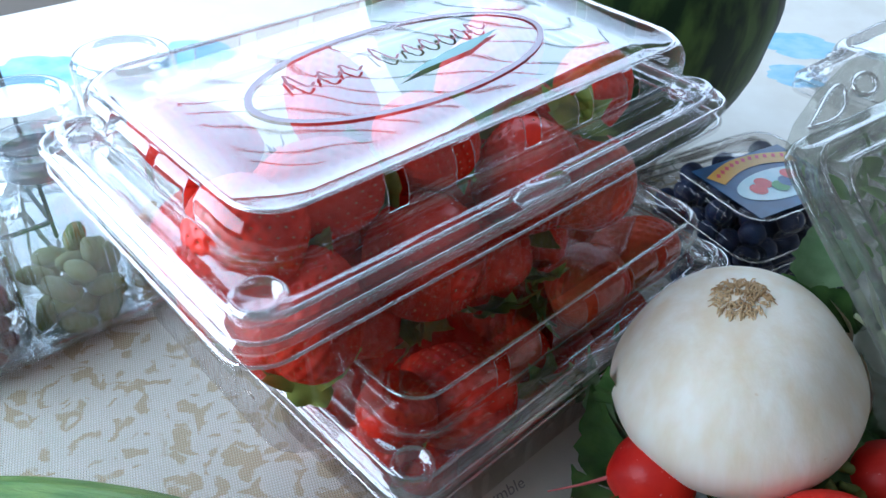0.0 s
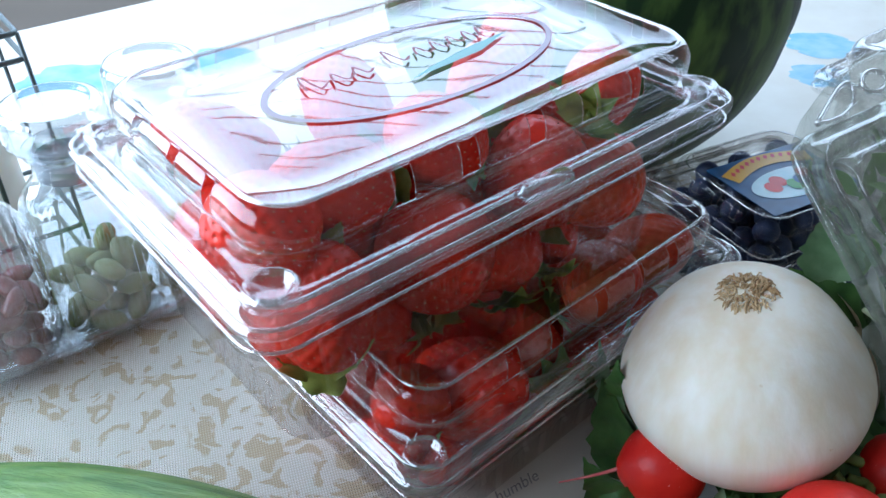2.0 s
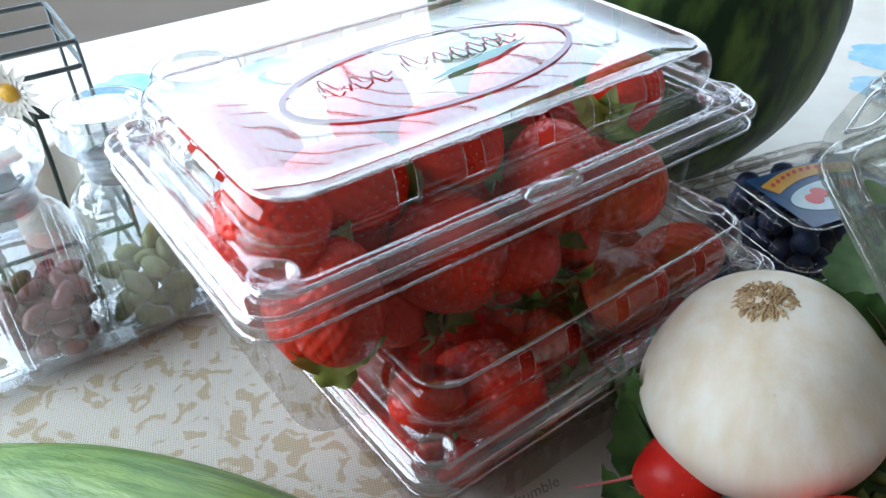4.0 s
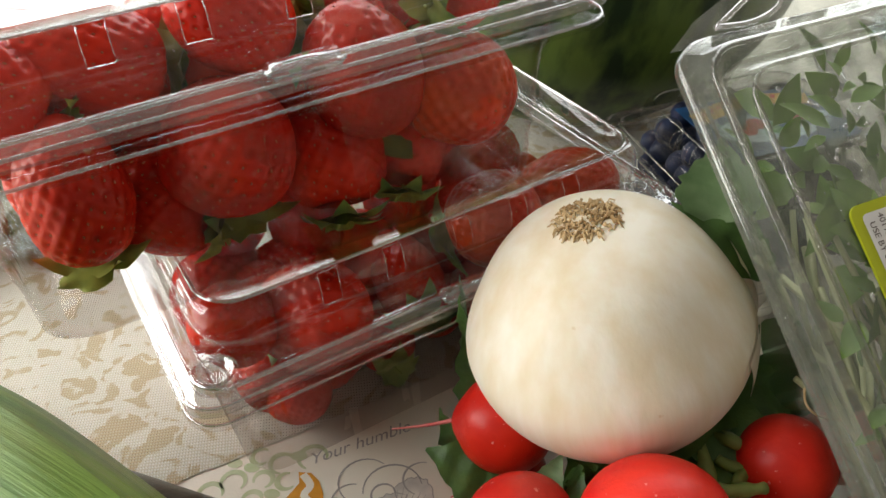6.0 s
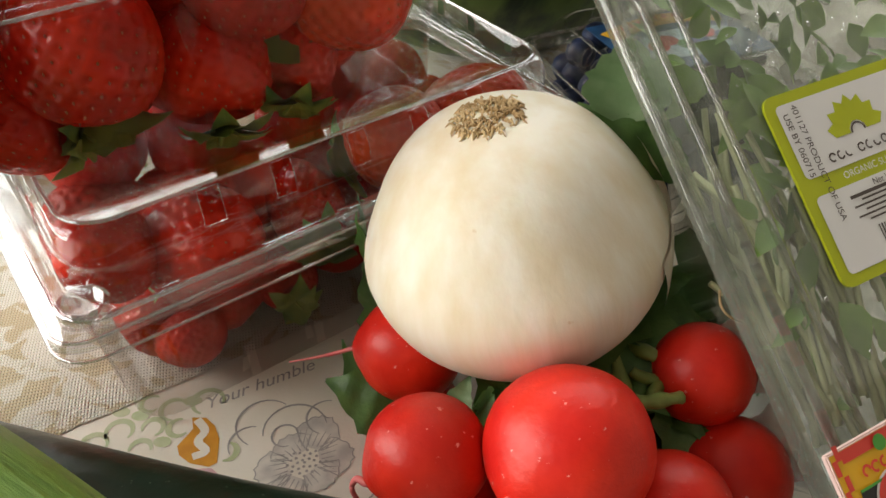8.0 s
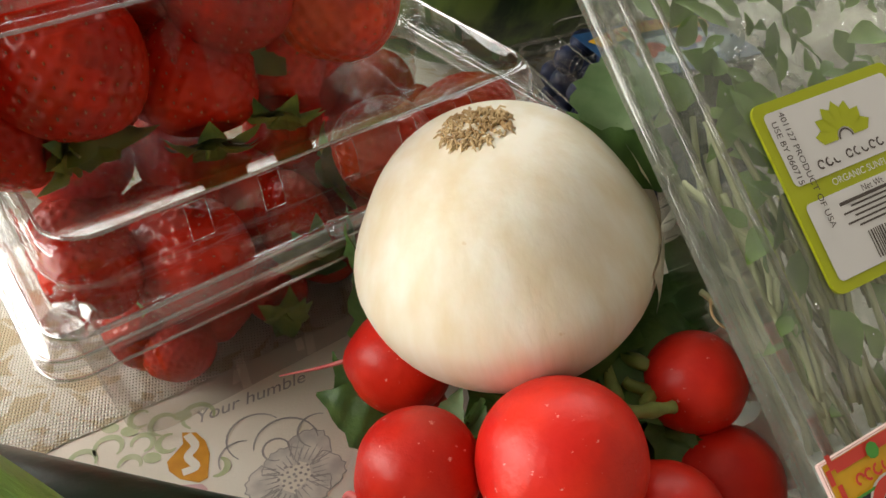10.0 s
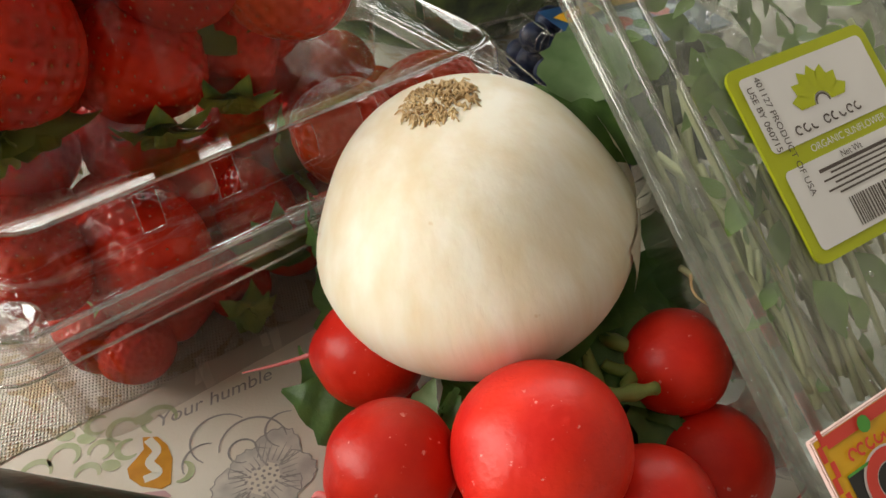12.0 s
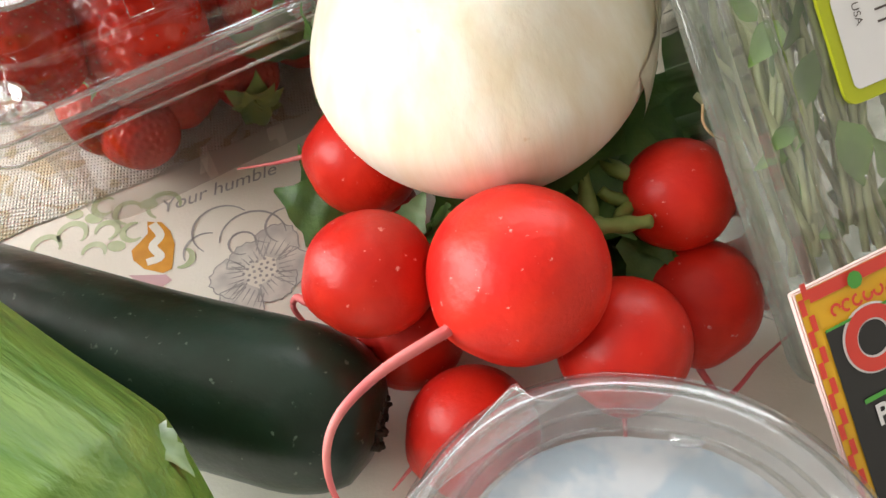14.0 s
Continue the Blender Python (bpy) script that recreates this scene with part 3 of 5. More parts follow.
# ---- clear clamshells ----
def clamshell(label, m, L, W, hb, hl, slots=5, category="clamshell", plastic=PLASTIC, bead=1.0, nx=44, ny=28, group="fruit clamshells"):
    c = thing("plastic_clamshell", label, category, m, group)
    nc = 6
    hx, hy = L / 2, W / 2

    def ring(inset, z, r, rib=0.0):
        pts = rrect(hx - inset, hy - inset, r, z, nx, ny, nc)
        if rib:
            out, n = [], len(pts)
            for k, (x, y, zz) in enumerate(pts):
                s = rib * (0.5 + 0.5 * math.cos(k * 2 * math.pi / 4))
                out.append((x - s * (1 if x > 0 else -1) * (abs(x) > hx - inset - 1e-6), y - s * (1 if y > 0 else -1) * (abs(y) > hy - inset - 1e-6), zz))
            return out
        return pts

    step = [(0.03, 0.0035, 0.014), (0.026, 0.0005, 0.014), (0.021, 0.0008, 0.014), (0.0185, 0.004, 0.014)]
    body = [ring(i, z, r) for i, z, r in step]
    body += [ring(0.0175, hb * 0.3, 0.014, 0.0012), ring(0.0165, hb * 0.34, 0.015), ring(0.0145, hb * 0.7, 0.016, 0.001), ring(0.0125, hb * 0.75, 0.017), ring(0.0112, hb - 0.0095, 0.018),
             ring(0.0108, hb - 0.0075, 0.018), ring(0.0045, hb - 0.0075, 0.014), ring(0.003, hb - 0.0085, 0.014), ring(0.0, hb - 0.0082, 0.013), ring(0.0003, hb - 0.0105, 0.013)]
    holes = {(0, k) for k in range(6, nx, 9)} | {(3, k) for k in range(8, nx - 4, 8)}
    part("tub", loft(body, cap0=True, skip=holes), PLASTIC_DIM, c)
    z = hb
    lid = [ring(0.0, z - 0.003, 0.013), ring(0.0, z, 0.013), ring(0.004, z + 0.0003, 0.013), ring(0.005, z + 0.0022, 0.013), ring(0.008, z + 0.0022, 0.013), ring(0.009, z + 0.0003, 0.014), ring(0.0125, z + 0.0005, 0.015),
           ring(0.0145, z + 0.002, 0.017), ring(0.0153, z + 0.36 * hl, 0.017), ring(0.0134, z + 0.44 * hl, 0.018), ring(0.0127, z + 0.54 * hl, 0.018), ring(0.0127, z + 0.68 * hl, 0.018), ring(0.0133, z + 0.82 * hl, 0.0175), ring(0.0146, z + 0.92 * hl, 0.0165), ring(0.0160, z + 0.98 * hl, 0.0155),
           ring(0.0172, z + hl, 0.015), ring(0.0190, z + hl - 0.0002, 0.014), ring(0.0203, z + hl - 0.0016, 0.013), ring(0.034, z + hl - 0.0018, 0.01)]
    for inset, zz, rr, br in ((0.001, z - 0.0082, 0.013, 0.0006), (0.001, z + 0.0002, 0.013, 0.0007), (0.0065, z + 0.002, 0.013, 0.001), (0.0178, z + hl - 0.0002, 0.0147, 0.0008)):
        loop = ring(inset, zz, rr)
        part("rim_bead", tube(loop + loop[:2], br * bead, 6, caps=False), BEAD, c)
    gap = (nx - 8) / slots
    first = [int(4 + gap * (k + 0.5)) for k in range(slots)]
    shorts = [int(ny * f) for f in (0.2, 0.5, 0.8)]
    sides = [(k, 2) for k in first] + [(nx + nc + k, 2) for k in shorts] + [(nx + nc + ny + nc + k, 2) for k in first] + [(2 * nx + ny + 3 * nc + k, 2) for k in shorts]
    cells = {(i, k + d) for k, wd in sides for d in range(wd) for i in (10, 11, 12, 13)}
    edge = FLANGE if plastic is PLASTIC else plastic
    part("flange", loft(lid[:7]), edge, c, "wide moulded flange")
    part("lid", loft(lid[6:], cap1=True, skip={(i - 6, j) for i, j in cells}), plastic, c)
    # lips round the vent slots
    for k, wd in sides:
        a, b = ([lid[i][e % len(lid[0])] for i in (10, 11, 12, 13, 14)] for e in (k, k + wd))
        part("slot_lip", tube(a + b[::-1] + a[:1], 0.00016, 5), BEAD, c)
    for sx in (-1, 1):
        for sy in (-1, 1):
            prof = [(0.0088, 0.0), (0.0082, 0.004), (0.0074, 0.0048), (0.0064, 0.0046), (0.0056, 0.001), (0.003, 0.0006), (0.0001, 0.0006)]
            k = part("corner_button", revolve(prof, 24), edge, c)
            k.location = (sx * (hx - 0.0142), sy * (hy - 0.0142), hb + 0.0008)
    for sy in (-1, 1):
        b = block(-0.012, -0.004, 0, 0.012, 0.004, 0.0045, 0.0015)
        k = part("latch_tab", b, edge, c)
        k.location = (0, sy * (hy - 0.0045), hb + 0.0005)
    return c


E1 = 0.0978


BOX_L, BOX_W = 0.224, 0.142


def stacked(corner_x, corner_y, z, turn):
    """Pose of a clamshell from its near corner on the plan and the turn of its long side."""
    return pose(corner_x, corner_y, z, 0, 0, turn) @ Matrix.Translation((BOX_L / 2, BOX_W / 2, 0))


UPPER = stacked(-0.0388, 0.1734, E1, 40.5)
LOWER = stacked(0.0027, 0.2014, 0.0015, 42.0)
upper_box = clamshell("clear plastic strawberry clamshell with printed oval, stacked on another", UPPER, BOX_L, BOX_W, 0.0782, 0.0240)
lower_box = clamshell("clear plastic strawberry clamshell standing on the lace runner", LOWER, BOX_L, BOX_W, 0.0695, 0.0275)


def lid_print(box, z):
    """Oval emblem printed on the lid, its writing as plain strokes."""
    bm = bmesh.new()
    ribbon(bm, arc(0.0, 0, 0.062, 0, 360, 60, 0.47), 0.0024, z)
    part("emblem_ring", bm, PRINT_MAUVE, box, "printed mauve oval ring", smooth=False)
    bm = bmesh.new()
    flat(bm, [(-0.012, -0.011), (0.024, -0.008), (0.046, 0.0), (0.024, -0.002), (0.0, -0.007)], z + 0.0004)
    part("emblem_hill", bm, PRINT_TEAL, box, smooth=False)
    for x0 in (-0.042, -0.031, -0.022, -0.006, 0.006, 0.014, 0.022, 0.03, 0.037):
        tall = 0.011 if x0 in (-0.042, -0.006) else 0.006
        bm = ribbon(bmesh.new(), smooth_path([(x0 - 0.003, 0.004, 0), (x0, 0.004 + tall, 0), (x0 + 0.002, 0.003, 0), (x0 + 0.006, 0.005, 0)], 4), 0.0011, z + 0.0006)
        part("emblem_stroke", bm, PRINT_WINE, box, "dark red printed stroke", smooth=False)


lid_print(upper_box, 0.0782 + 0.0240 - 0.0012)


# ---- strawberries ----
def berry_mesh(seed, length, radius, shoulder):
    rnd = random.Random(seed)
    nu, nv = 116, 84
    seeds = []
    count = 250
    for k in range(count):
        t = (k + 0.5) / count
        seeds.append((math.acos(1 - 2 * t), (k * 2.399963) % (2 * math.pi)))
    sx, sy = rnd.uniform(0.93, 1.05), rnd.uniform(0.9, 1.05)
    off = rnd.uniform(0, 50)

    def prof(th):
        t = th / math.pi
        r = radius * (math.sin(th) ** 0.75) * (1 - shoulder * t ** 1.3)
        return r, length * (0.5 - 0.5 * math.cos(th)) - 0.1 * length * math.exp(-(t / 0.07) ** 2) * -1

    dirs = np.array([(math.sin(a) * math.cos(b), math.sin(a) * math.sin(b), math.cos(a)) for a, b in seeds])
    rings = []
    for i in range(nv + 1):
        th = math.pi * min(max(i / nv, 0.004), 0.996)
        ring = []
        for j in range(nu):
            ph = 2 * math.pi * j / nu
            d = np.array((math.sin(th) * math.cos(ph), math.sin(th) * math.sin(ph), math.cos(th)))
            near = np.min(np.sum((dirs - d) ** 2, axis=1))
            r, z = prof(th)
            lump = 1 + 0.06 * noise.noise((d[0] * 1.5 + off, d[1] * 1.5, d[2] * 1.5))
            dent = 0.0010 * math.exp(-near / 0.0045)
            rr = max(r * lump - dent, 0.0001)
            ring.append((sx * rr * math.cos(ph), sy * rr * math.sin(ph), z))
        rings.append(ring)
    me_f = bpy.data.meshes.new("fruit")
    bm = loft(rings, cap0=True, cap1=True)
    bmesh.ops.recalc_face_normals(bm, faces=bm.faces)
    bm.to_mesh(me_f)
    bm.free()
    me_f.shade_smooth()
    bm = bmesh.new()
    for a, b in seeds:
        if 0.35 < a < 2.9:
            r, z = prof(a)
            c = Vector((sx * (r - 0.0009) * math.cos(b), sy * (r - 0.0009) * math.sin(b), z))
            out = Vector((math.cos(b), math.sin(b), 0.2))
            e1, e2 = Vector((-math.sin(b), math.cos(b), 0)), Vector((0, 0, 1))
            vs = [bm.verts.new(c + e1 * 0.0004 * x + e2 * 0.0007 * y + out * h) for x, y, h in ((-1, 0, 0), (0, -1, 0), (1, 0, 0), (0, 1, 0), (0, 0, 0.0004))]
            for q in range(4):
                bm.faces.new((vs[q], vs[(q + 1) % 4], vs[4]))
    me_s = bpy.data.meshes.new("seeds")
    bm.to_mesh(me_s)
    bm.free()
    me_s.materials.append(SEED)
    bm = bmesh.new()
    for k in range(9):
        a = k * 2 * math.pi / 9 + rnd.uniform(-0.2, 0.2)
        ln = radius * rnd.uniform(0.6, 1.0)
        tip = (math.cos(a) * ln, math.sin(a) * ln, rnd.uniform(-0.006, 0.004))
        blade(bm, (0, 0, -0.0005), tip, 0.006, (0, 0, -1), 0.003, 6, 0.1, 0.3, 0.6, k)
    tube(smooth_path([(0, 0, 0), (0.001, 0.001, -0.004), (0.003, 0.0, -0.008)], 3), 0.0009, 6, bm)
    bmesh.ops.remove_doubles(bm, verts=bm.verts, dist=0.0009)
    me_c = bpy.data.meshes.new("calyx")
    bmesh.ops.recalc_face_normals(bm, faces=bm.faces)
    bm.to_mesh(me_c)
    bm.free()
    me_c.shade_smooth()
    me_c.materials.append(CALYX)
    return me_f, me_s, me_c


BERRIES = [berry_mesh(1, 0.044, 0.0205, 0.35), berry_mesh(2, 0.040, 0.0215, 0.25), berry_mesh(3, 0.048, 0.02, 0.45)]


def strawberry(m, kind, tip, roll=0.0, scale=1.0, pale=False, leafy=True, where="in a clear clamshell"):
    """A strawberry at m (centre of the fruit); tip is the way its point shows."""
    fruit, seeds, calyx = BERRIES[kind]
    d = Vector(tip).normalized()
    rot = d.to_track_quat("Z", "Y").to_matrix().to_4x4() @ pose(0, 0, 0, 0, 0, roll)
    scale *= 1.12
    top = m @ rot @ Matrix.Translation((0, 0, -0.02 * scale)) @ Matrix.Scale(scale, 4)
    s = thing("strawberry", ("orange-red strawberry " if pale else "bright red ripe strawberry ") + where, "strawberry", top, "strawberries in the clamshells")
    for nm, me, mt in (("fruit", fruit, BERRY_PALE if pale else BERRY), ("seed_coat", seeds, SEED), ("calyx", calyx, CALYX)):
        if nm == "calyx" and not leafy:
            continue
        ob = new(nm, me)
        if nm == "fruit":
            if not me.materials:
                me.materials.append(BERRY)
            ob.material_slots[0].link = "OBJECT"
            ob.material_slots[0].material = mt
        ob.parent = s
    return s


# local place in the box, which mesh, the way the tip points, scale, pale
IN_UPPER = [
    ((-0.0695, -0.0374, 0.042), 2, (0.05, -0.12, 1.0), 0.95, False), ((-0.0205, -0.0372, 0.045), 1, (0.05, -0.15, 1.0), 1.0, False),
    ((0.0305, -0.038, 0.057), 0, (-0.25, -0.3, 0.9), 1.05, False), ((0.068, -0.036, 0.040), 1, (0.5, -0.5, -0.3), 0.95, True),
    ((0.076, -0.026, 0.078), 0, (0.75, 0.35, 0.1), 0.82, False), ((-0.086, -0.022, 0.076), 1, (-0.5, 0.2, 0.3), 0.82, False),
    ((-0.05, -0.018, 0.077), 2, (-0.7, -0.1, 0.25), 0.92, False), ((-0.006, -0.018, 0.079), 0, (-0.5, -0.2, 0.35), 0.9, False),
    ((0.04, 0.004, 0.078), 2, (0.5, 0.3, 0.2), 0.9, False), ((0.018, -0.026, 0.024), 1, (0.15, 0.5, 0.6), 0.9, False),
    ((-0.045, -0.024, 0.021), 2, (-0.6, 0.5, 0.1), 0.82, False), ((0.05, -0.025, 0.02), 2, (0.4, 0.5, 0.5), 0.85, False),
    ((-0.082, 0.012, 0.05), 1, (-0.6, 0.1, 0.3), 0.95, False), ((-0.032, 0.022, 0.04), 0, (-0.2, 0.2, 0.7), 1.0, False),
    ((0.015, 0.022, 0.04), 1, (0.2, 0.3, 0.7), 1.0, False), ((0.064, 0.022, 0.04), 0, (0.4, 0.2, 0.6), 1.0, False),
    ((-0.066, 0.03, 0.075), 2, (-0.4, 0.4, 0.3), 0.88, False), ((-0.014, 0.028, 0.077), 0, (0.1, 0.5, 0.3), 0.88, False), ((0.082, 0.03, 0.075), 1, (0.4, 0.3, 0.2), 0.82, False),
]
DEEP = [((x, y, z), (i + j) % 3, (math.sin(i * 2.3 + j), math.cos(i * 1.7 + 2 * j), 0.4 * math.sin(i + j)), 0.9, False)
        for i, x in enumerate((-0.07, -0.042, -0.014, 0.014, 0.042, 0.07)) for j, (y, z) in enumerate(((-0.012, 0.022), (0.018, 0.022), (0.004, 0.05)))]
IN_LOWER = [
    ((-0.052, -0.036, 0.057), 0, (0.15, -0.55, 0.5), 1.16, False), ((-0.09, -0.03, 0.068), 1, (-0.5, -0.2, 0.5), 0.75, False),
    ((0.034, -0.034, 0.072), 1, (0.5, -0.4, 0.3), 0.9, True), ((0.073, -0.032, 0.070), 0, (0.5, -0.4, 0.3), 0.92, True),
    ((-0.006, -0.026, 0.050), 2, (0.2, 0.9, 0.1), 0.85, False), ((-0.064, -0.03, 0.018), 1, (0.5, -0.6, 0.1), 0.62, False),
    ((-0.018, -0.02, 0.018), 0, (0.2, 0.9, 0.1), 0.7, False), ((0.03, -0.03, 0.030), 2, (0.3, 0.9, 0.1), 0.85, False), ((0.072, -0.03, 0.026), 1, (0.5, -0.3, 0.1), 0.85, False),
    ((-0.078, 0.012, 0.05), 1, (-0.6, 0.1, 0.4), 0.95, False), ((-0.03, 0.014, 0.066), 0, (-0.2, 0.1, 0.7), 0.95, False), ((0.012, 0.012, 0.068), 2, (0.2, 0.2, 0.5), 0.95, False),
    ((0.058, 0.014, 0.06), 0, (0.4, 0.3, 0.5), 1.0, False), ((-0.06, 0.036, 0.03), 0, (-0.4, 0.4, 0.2), 0.9, False), ((-0.01, 0.036, 0.03), 1, (0.1, 0.4, 0.3), 0.9, False), ((0.045, 0.036, 0.03), 2, (0.3, 0.4, 0.2), 0.9, False),
    ((-0.068, 0.028, 0.074), 1, (-0.3, -0.4, 0.2), 0.85, False), ((-0.03, 0.034, 0.074), 2, (0.2, -0.4, 0.1), 0.85, False), ((0.04, 0.034, 0.074), 1, (-0.3, -0.5, 0.1), 0.85, False),
]
for box, rows in ((UPPER, IN_UPPER), (LOWER, IN_LOWER)):
    for i, (at, kind, tip, sc, pale) in enumerate(rows + DEEP):
        a, b, z = at
        room = 0.0195 * sc * 1.1
        inset = 0.0195 - 0.1 * min(z, 0.07)
        la, lb = BOX_L / 2 - inset - room, BOX_W / 2 - inset - room
        b = max(-lb, min(lb, b))
        strawberry(box @ Matrix.Translation((max(-la, min(la, a)), b, max(z, room * 0.95))), kind, tip, 37 * i, sc, pale, i < len(rows))

# ---- onion ----
onion = thing("onion", "large white papery onion with dry root tuft, on radishes", "onion", frame_of((0.1348, 0.2592, 0.0812), (0.98, 0.0, 0.2), (0.0, 1, 0.02), (-0.2, -0.02, 0.98)))
prof = []
for i in range(41):
    th = math.pi * i / 40
    z = -0.0415 * math.cos(th)
    r = 0.0497 * math.sin(th) ** (0.88 if z < 0 else 0.97)
    if z > 0:
        r *= 1 - 0.07 * math.sin(math.pi * min(1, z / 0.0415)) ** 1.5
        z += 0.0045 * (z / 0.0415) ** 3
    prof.append((max(r, 0.0002), z))
part("bulb", revolve(prof, 72, wobble=0.012), ONION, onion)
rnd = random.Random(5)
bm = bmesh.new()
for k in range(340):
    a, r = rnd.uniform(0, 6.28), 0.0098 * math.sqrt(rnd.random())
    b = Vector((r * math.cos(a), r * math.sin(a), 0.0459 - r * r * 14))
    turn = a + rnd.gauss(0, 0.9)
    o = Vector((math.cos(turn), math.sin(turn), 0)) * rnd.uniform(0.001, 0.0028) * (0.5 + r / 0.011)
    up = rnd.uniform(0.0006, 0.0016)
    tube([b, b + o * 0.5 + Vector((0, 0, up)), b + o + Vector((0, 0, up * 0.3 - 0.06 * r))], [0.0004, 0.00034, 0.0002], 4, bm)
part("root_tuft", bm, ROOTS, onion, "dry brown root tuft")
for az, base, tipz, wd in ((20, 0.02, -0.012, 0.016), (-12, 0.002, -0.022, 0.012)):
    bm = bmesh.new()
    rows = []
    for i in range(9):
        zz = base + (tipz - base) * i / 8
        rr = 0.0499 * math.sqrt(max(0.05, 1 - (zz / 0.047) ** 2)) + 0.0003 + 0.0032 * (i / 8) ** 2
        rows.append([bm.verts.new((rr * math.cos(radians(az + q * (1 - 0.07 * i))), rr * math.sin(radians(az + q * (1 - 0.07 * i))), zz + 0.0015 * math.sin(q))) for q in (-14, -7, 0, 7, 14)])
    for i in range(8):
        for j in range(4):
            bm.faces.new((rows[i][j], rows[i][j + 1], rows[i + 1][j + 1], rows[i + 1][j]))
    part("skin_flap", bm, PEEL, onion, "loose papery skin flap")

# ---- radishes ----
def radish(at, r, tail, label, squash=(1, 1, 1), crown=(0, 0, -1), root_r=0.0016, stub=False):
    """Bulb with a tapering root along world points tail, and a stub of stems at the crown."""
    c = Vector(at)
    s = thing("radish", label, "radish", Matrix.Translation(c), "bunch of radishes")
    p0 = Vector(tail[0]) - c
    d = p0.normalized()
    q = d.to_track_quat("Z", "Y").to_matrix()
    prof = []
    for i in range(33):
        th = math.pi * i / 32
        z = -math.cos(th)
        rr = math.sin(th) ** 0.92
        if z > 0.75:
            z += 0.10 * ((z - 0.75) / 0.25) ** 2
            rr *= 1 - 0.12 * ((z - 0.75) / 0.25)
        prof.append((max(rr * r, 0.0003), z * r * 0.985))
    bm = revolve(prof, 48, wobble=0.035)
    for v in bm.verts:
        v.co = q @ v.co
        v.co = Vector((v.co.x * squash[0], v.co.y * squash[1], v.co.z * squash[2]))
    part("bulb", bm, RADISH, s)
    pts = smooth_path([d * r * 0.96] + [Vector(t) - c for t in tail], 7)
    n = len(pts)
    part("root", tube(pts, [root_r * (1.25 - 1.0 * k / n) if k > 2 else root_r * (2.0 - 0.25 * k) for k in range(n)], 8), RADISH_ROOT, s, "long thin pink root")
    if not stub:
        return s
    cd = Vector(crown).normalized()
    bm = bmesh.new()
    for k in range(2):
        o = Vector((math.sin(k * 2.1), math.cos(k * 2.1), 0.3)) * 0.004
        tube(smooth_path([cd * r * 0.9, cd * (r + 0.006) + o, cd * (r + 0.009) + o * 1.6], 3), [0.0026, 0.0023, 0.0021, 0.002, 0.0019, 0.0018, 0.0018], 7, bm)
    part("stem_stub", bm, STEM, s, "green stem stubs")
    return s


radish((0.1534, 0.1918, 0.0608), 0.0236, [(0.1385, 0.1725, 0.0635), (0.124, 0.156, 0.068), (0.116, 0.1425, 0.066), (0.118, 0.131, 0.058), (0.13, 0.122, 0.045)], "largest red radish with a long curved pink root, on the others", (1.0, 1.0, 0.98), (0.4, 0.8, 0.1))
radish((0.1139, 0.1926, 0.0525), 0.0178, [(0.0972, 0.1846, 0.0475), (0.0938, 0.1859, 0.047), (0.0926, 0.1849, 0.042), (0.0972, 0.1834, 0.033), (0.1011, 0.1844, 0.024)], "round red radish with a short kinked root, resting on another", (1.02, 1, 0.95), (0.6, 0.7, 0.0), 0.0012)
radish((0.1965, 0.2326, 0.0497), 0.0164, [(0.2125, 0.2345, 0.052), (0.2165, 0.238, 0.056)], "small round red radish against the sprout clamshell", (1, 1, 1.02), (-0.8, -0.4, 0.1), 0.0009, True)
radish((0.1835, 0.1868, 0.0405), 0.0184, [(0.185, 0.17, 0.033), (0.187, 0.158, 0.026)], "red radish lying under the largest one", (1, 1, 1), (-0.5, 0.7, 0.2), 0.001)
radish((0.2074, 0.2124, 0.0261), 0.0188, [(0.21, 0.194, 0.016), (0.2165, 0.1865, 0.017), (0.226, 0.1975, 0.02), (0.237, 0.2095, 0.02)], "red radish on the cloth beside the sprout clamshell", (1, 1, 1), (-0.6, 0.6, 0.2), 0.0011)
radish((0.122, 0.1945, 0.0171), 0.0171, [(0.107, 0.186, 0.012), (0.102, 0.181, 0.006)], "red radish on the cloth under another radish", (1, 1, 1), (0.5, 0.8, 0.1), 0.001)
radish((0.1454, 0.165, 0.019), 0.0189, [(0.13, 0.157, 0.012), (0.124, 0.15, 0.006)], "red radish on the cloth beside the zucchini", (1, 1, 1), (0.5, 0.8, 0.1), 0.001)
radish((0.1025, 0.237, 0.0475), 0.0178, [(0.085, 0.2365, 0.0475), (0.074, 0.236, 0.043), (0.06, 0.2365, 0.0375)], "red radish with a straight thin root under the onion", (1, 1, 1), (0.7, 0.6, -0.1), 0.001)
radish((0.152, 0.2265, 0.0185), 0.0175, [(0.14, 0.215, 0.012), (0.13, 0.21, 0.006)], "red radish on the cloth in the middle of the bunch", (1, 1, 1), (0.2, 0.9, 0.1), 0.001)
radish((0.104, 0.24, 0.0148), 0.0148, [(0.09, 0.235, 0.01), (0.082, 0.232, 0.006)], "red radish on the cloth under the onion", (1, 1, 1), (0.6, 0.7, 0.1), 0.001)

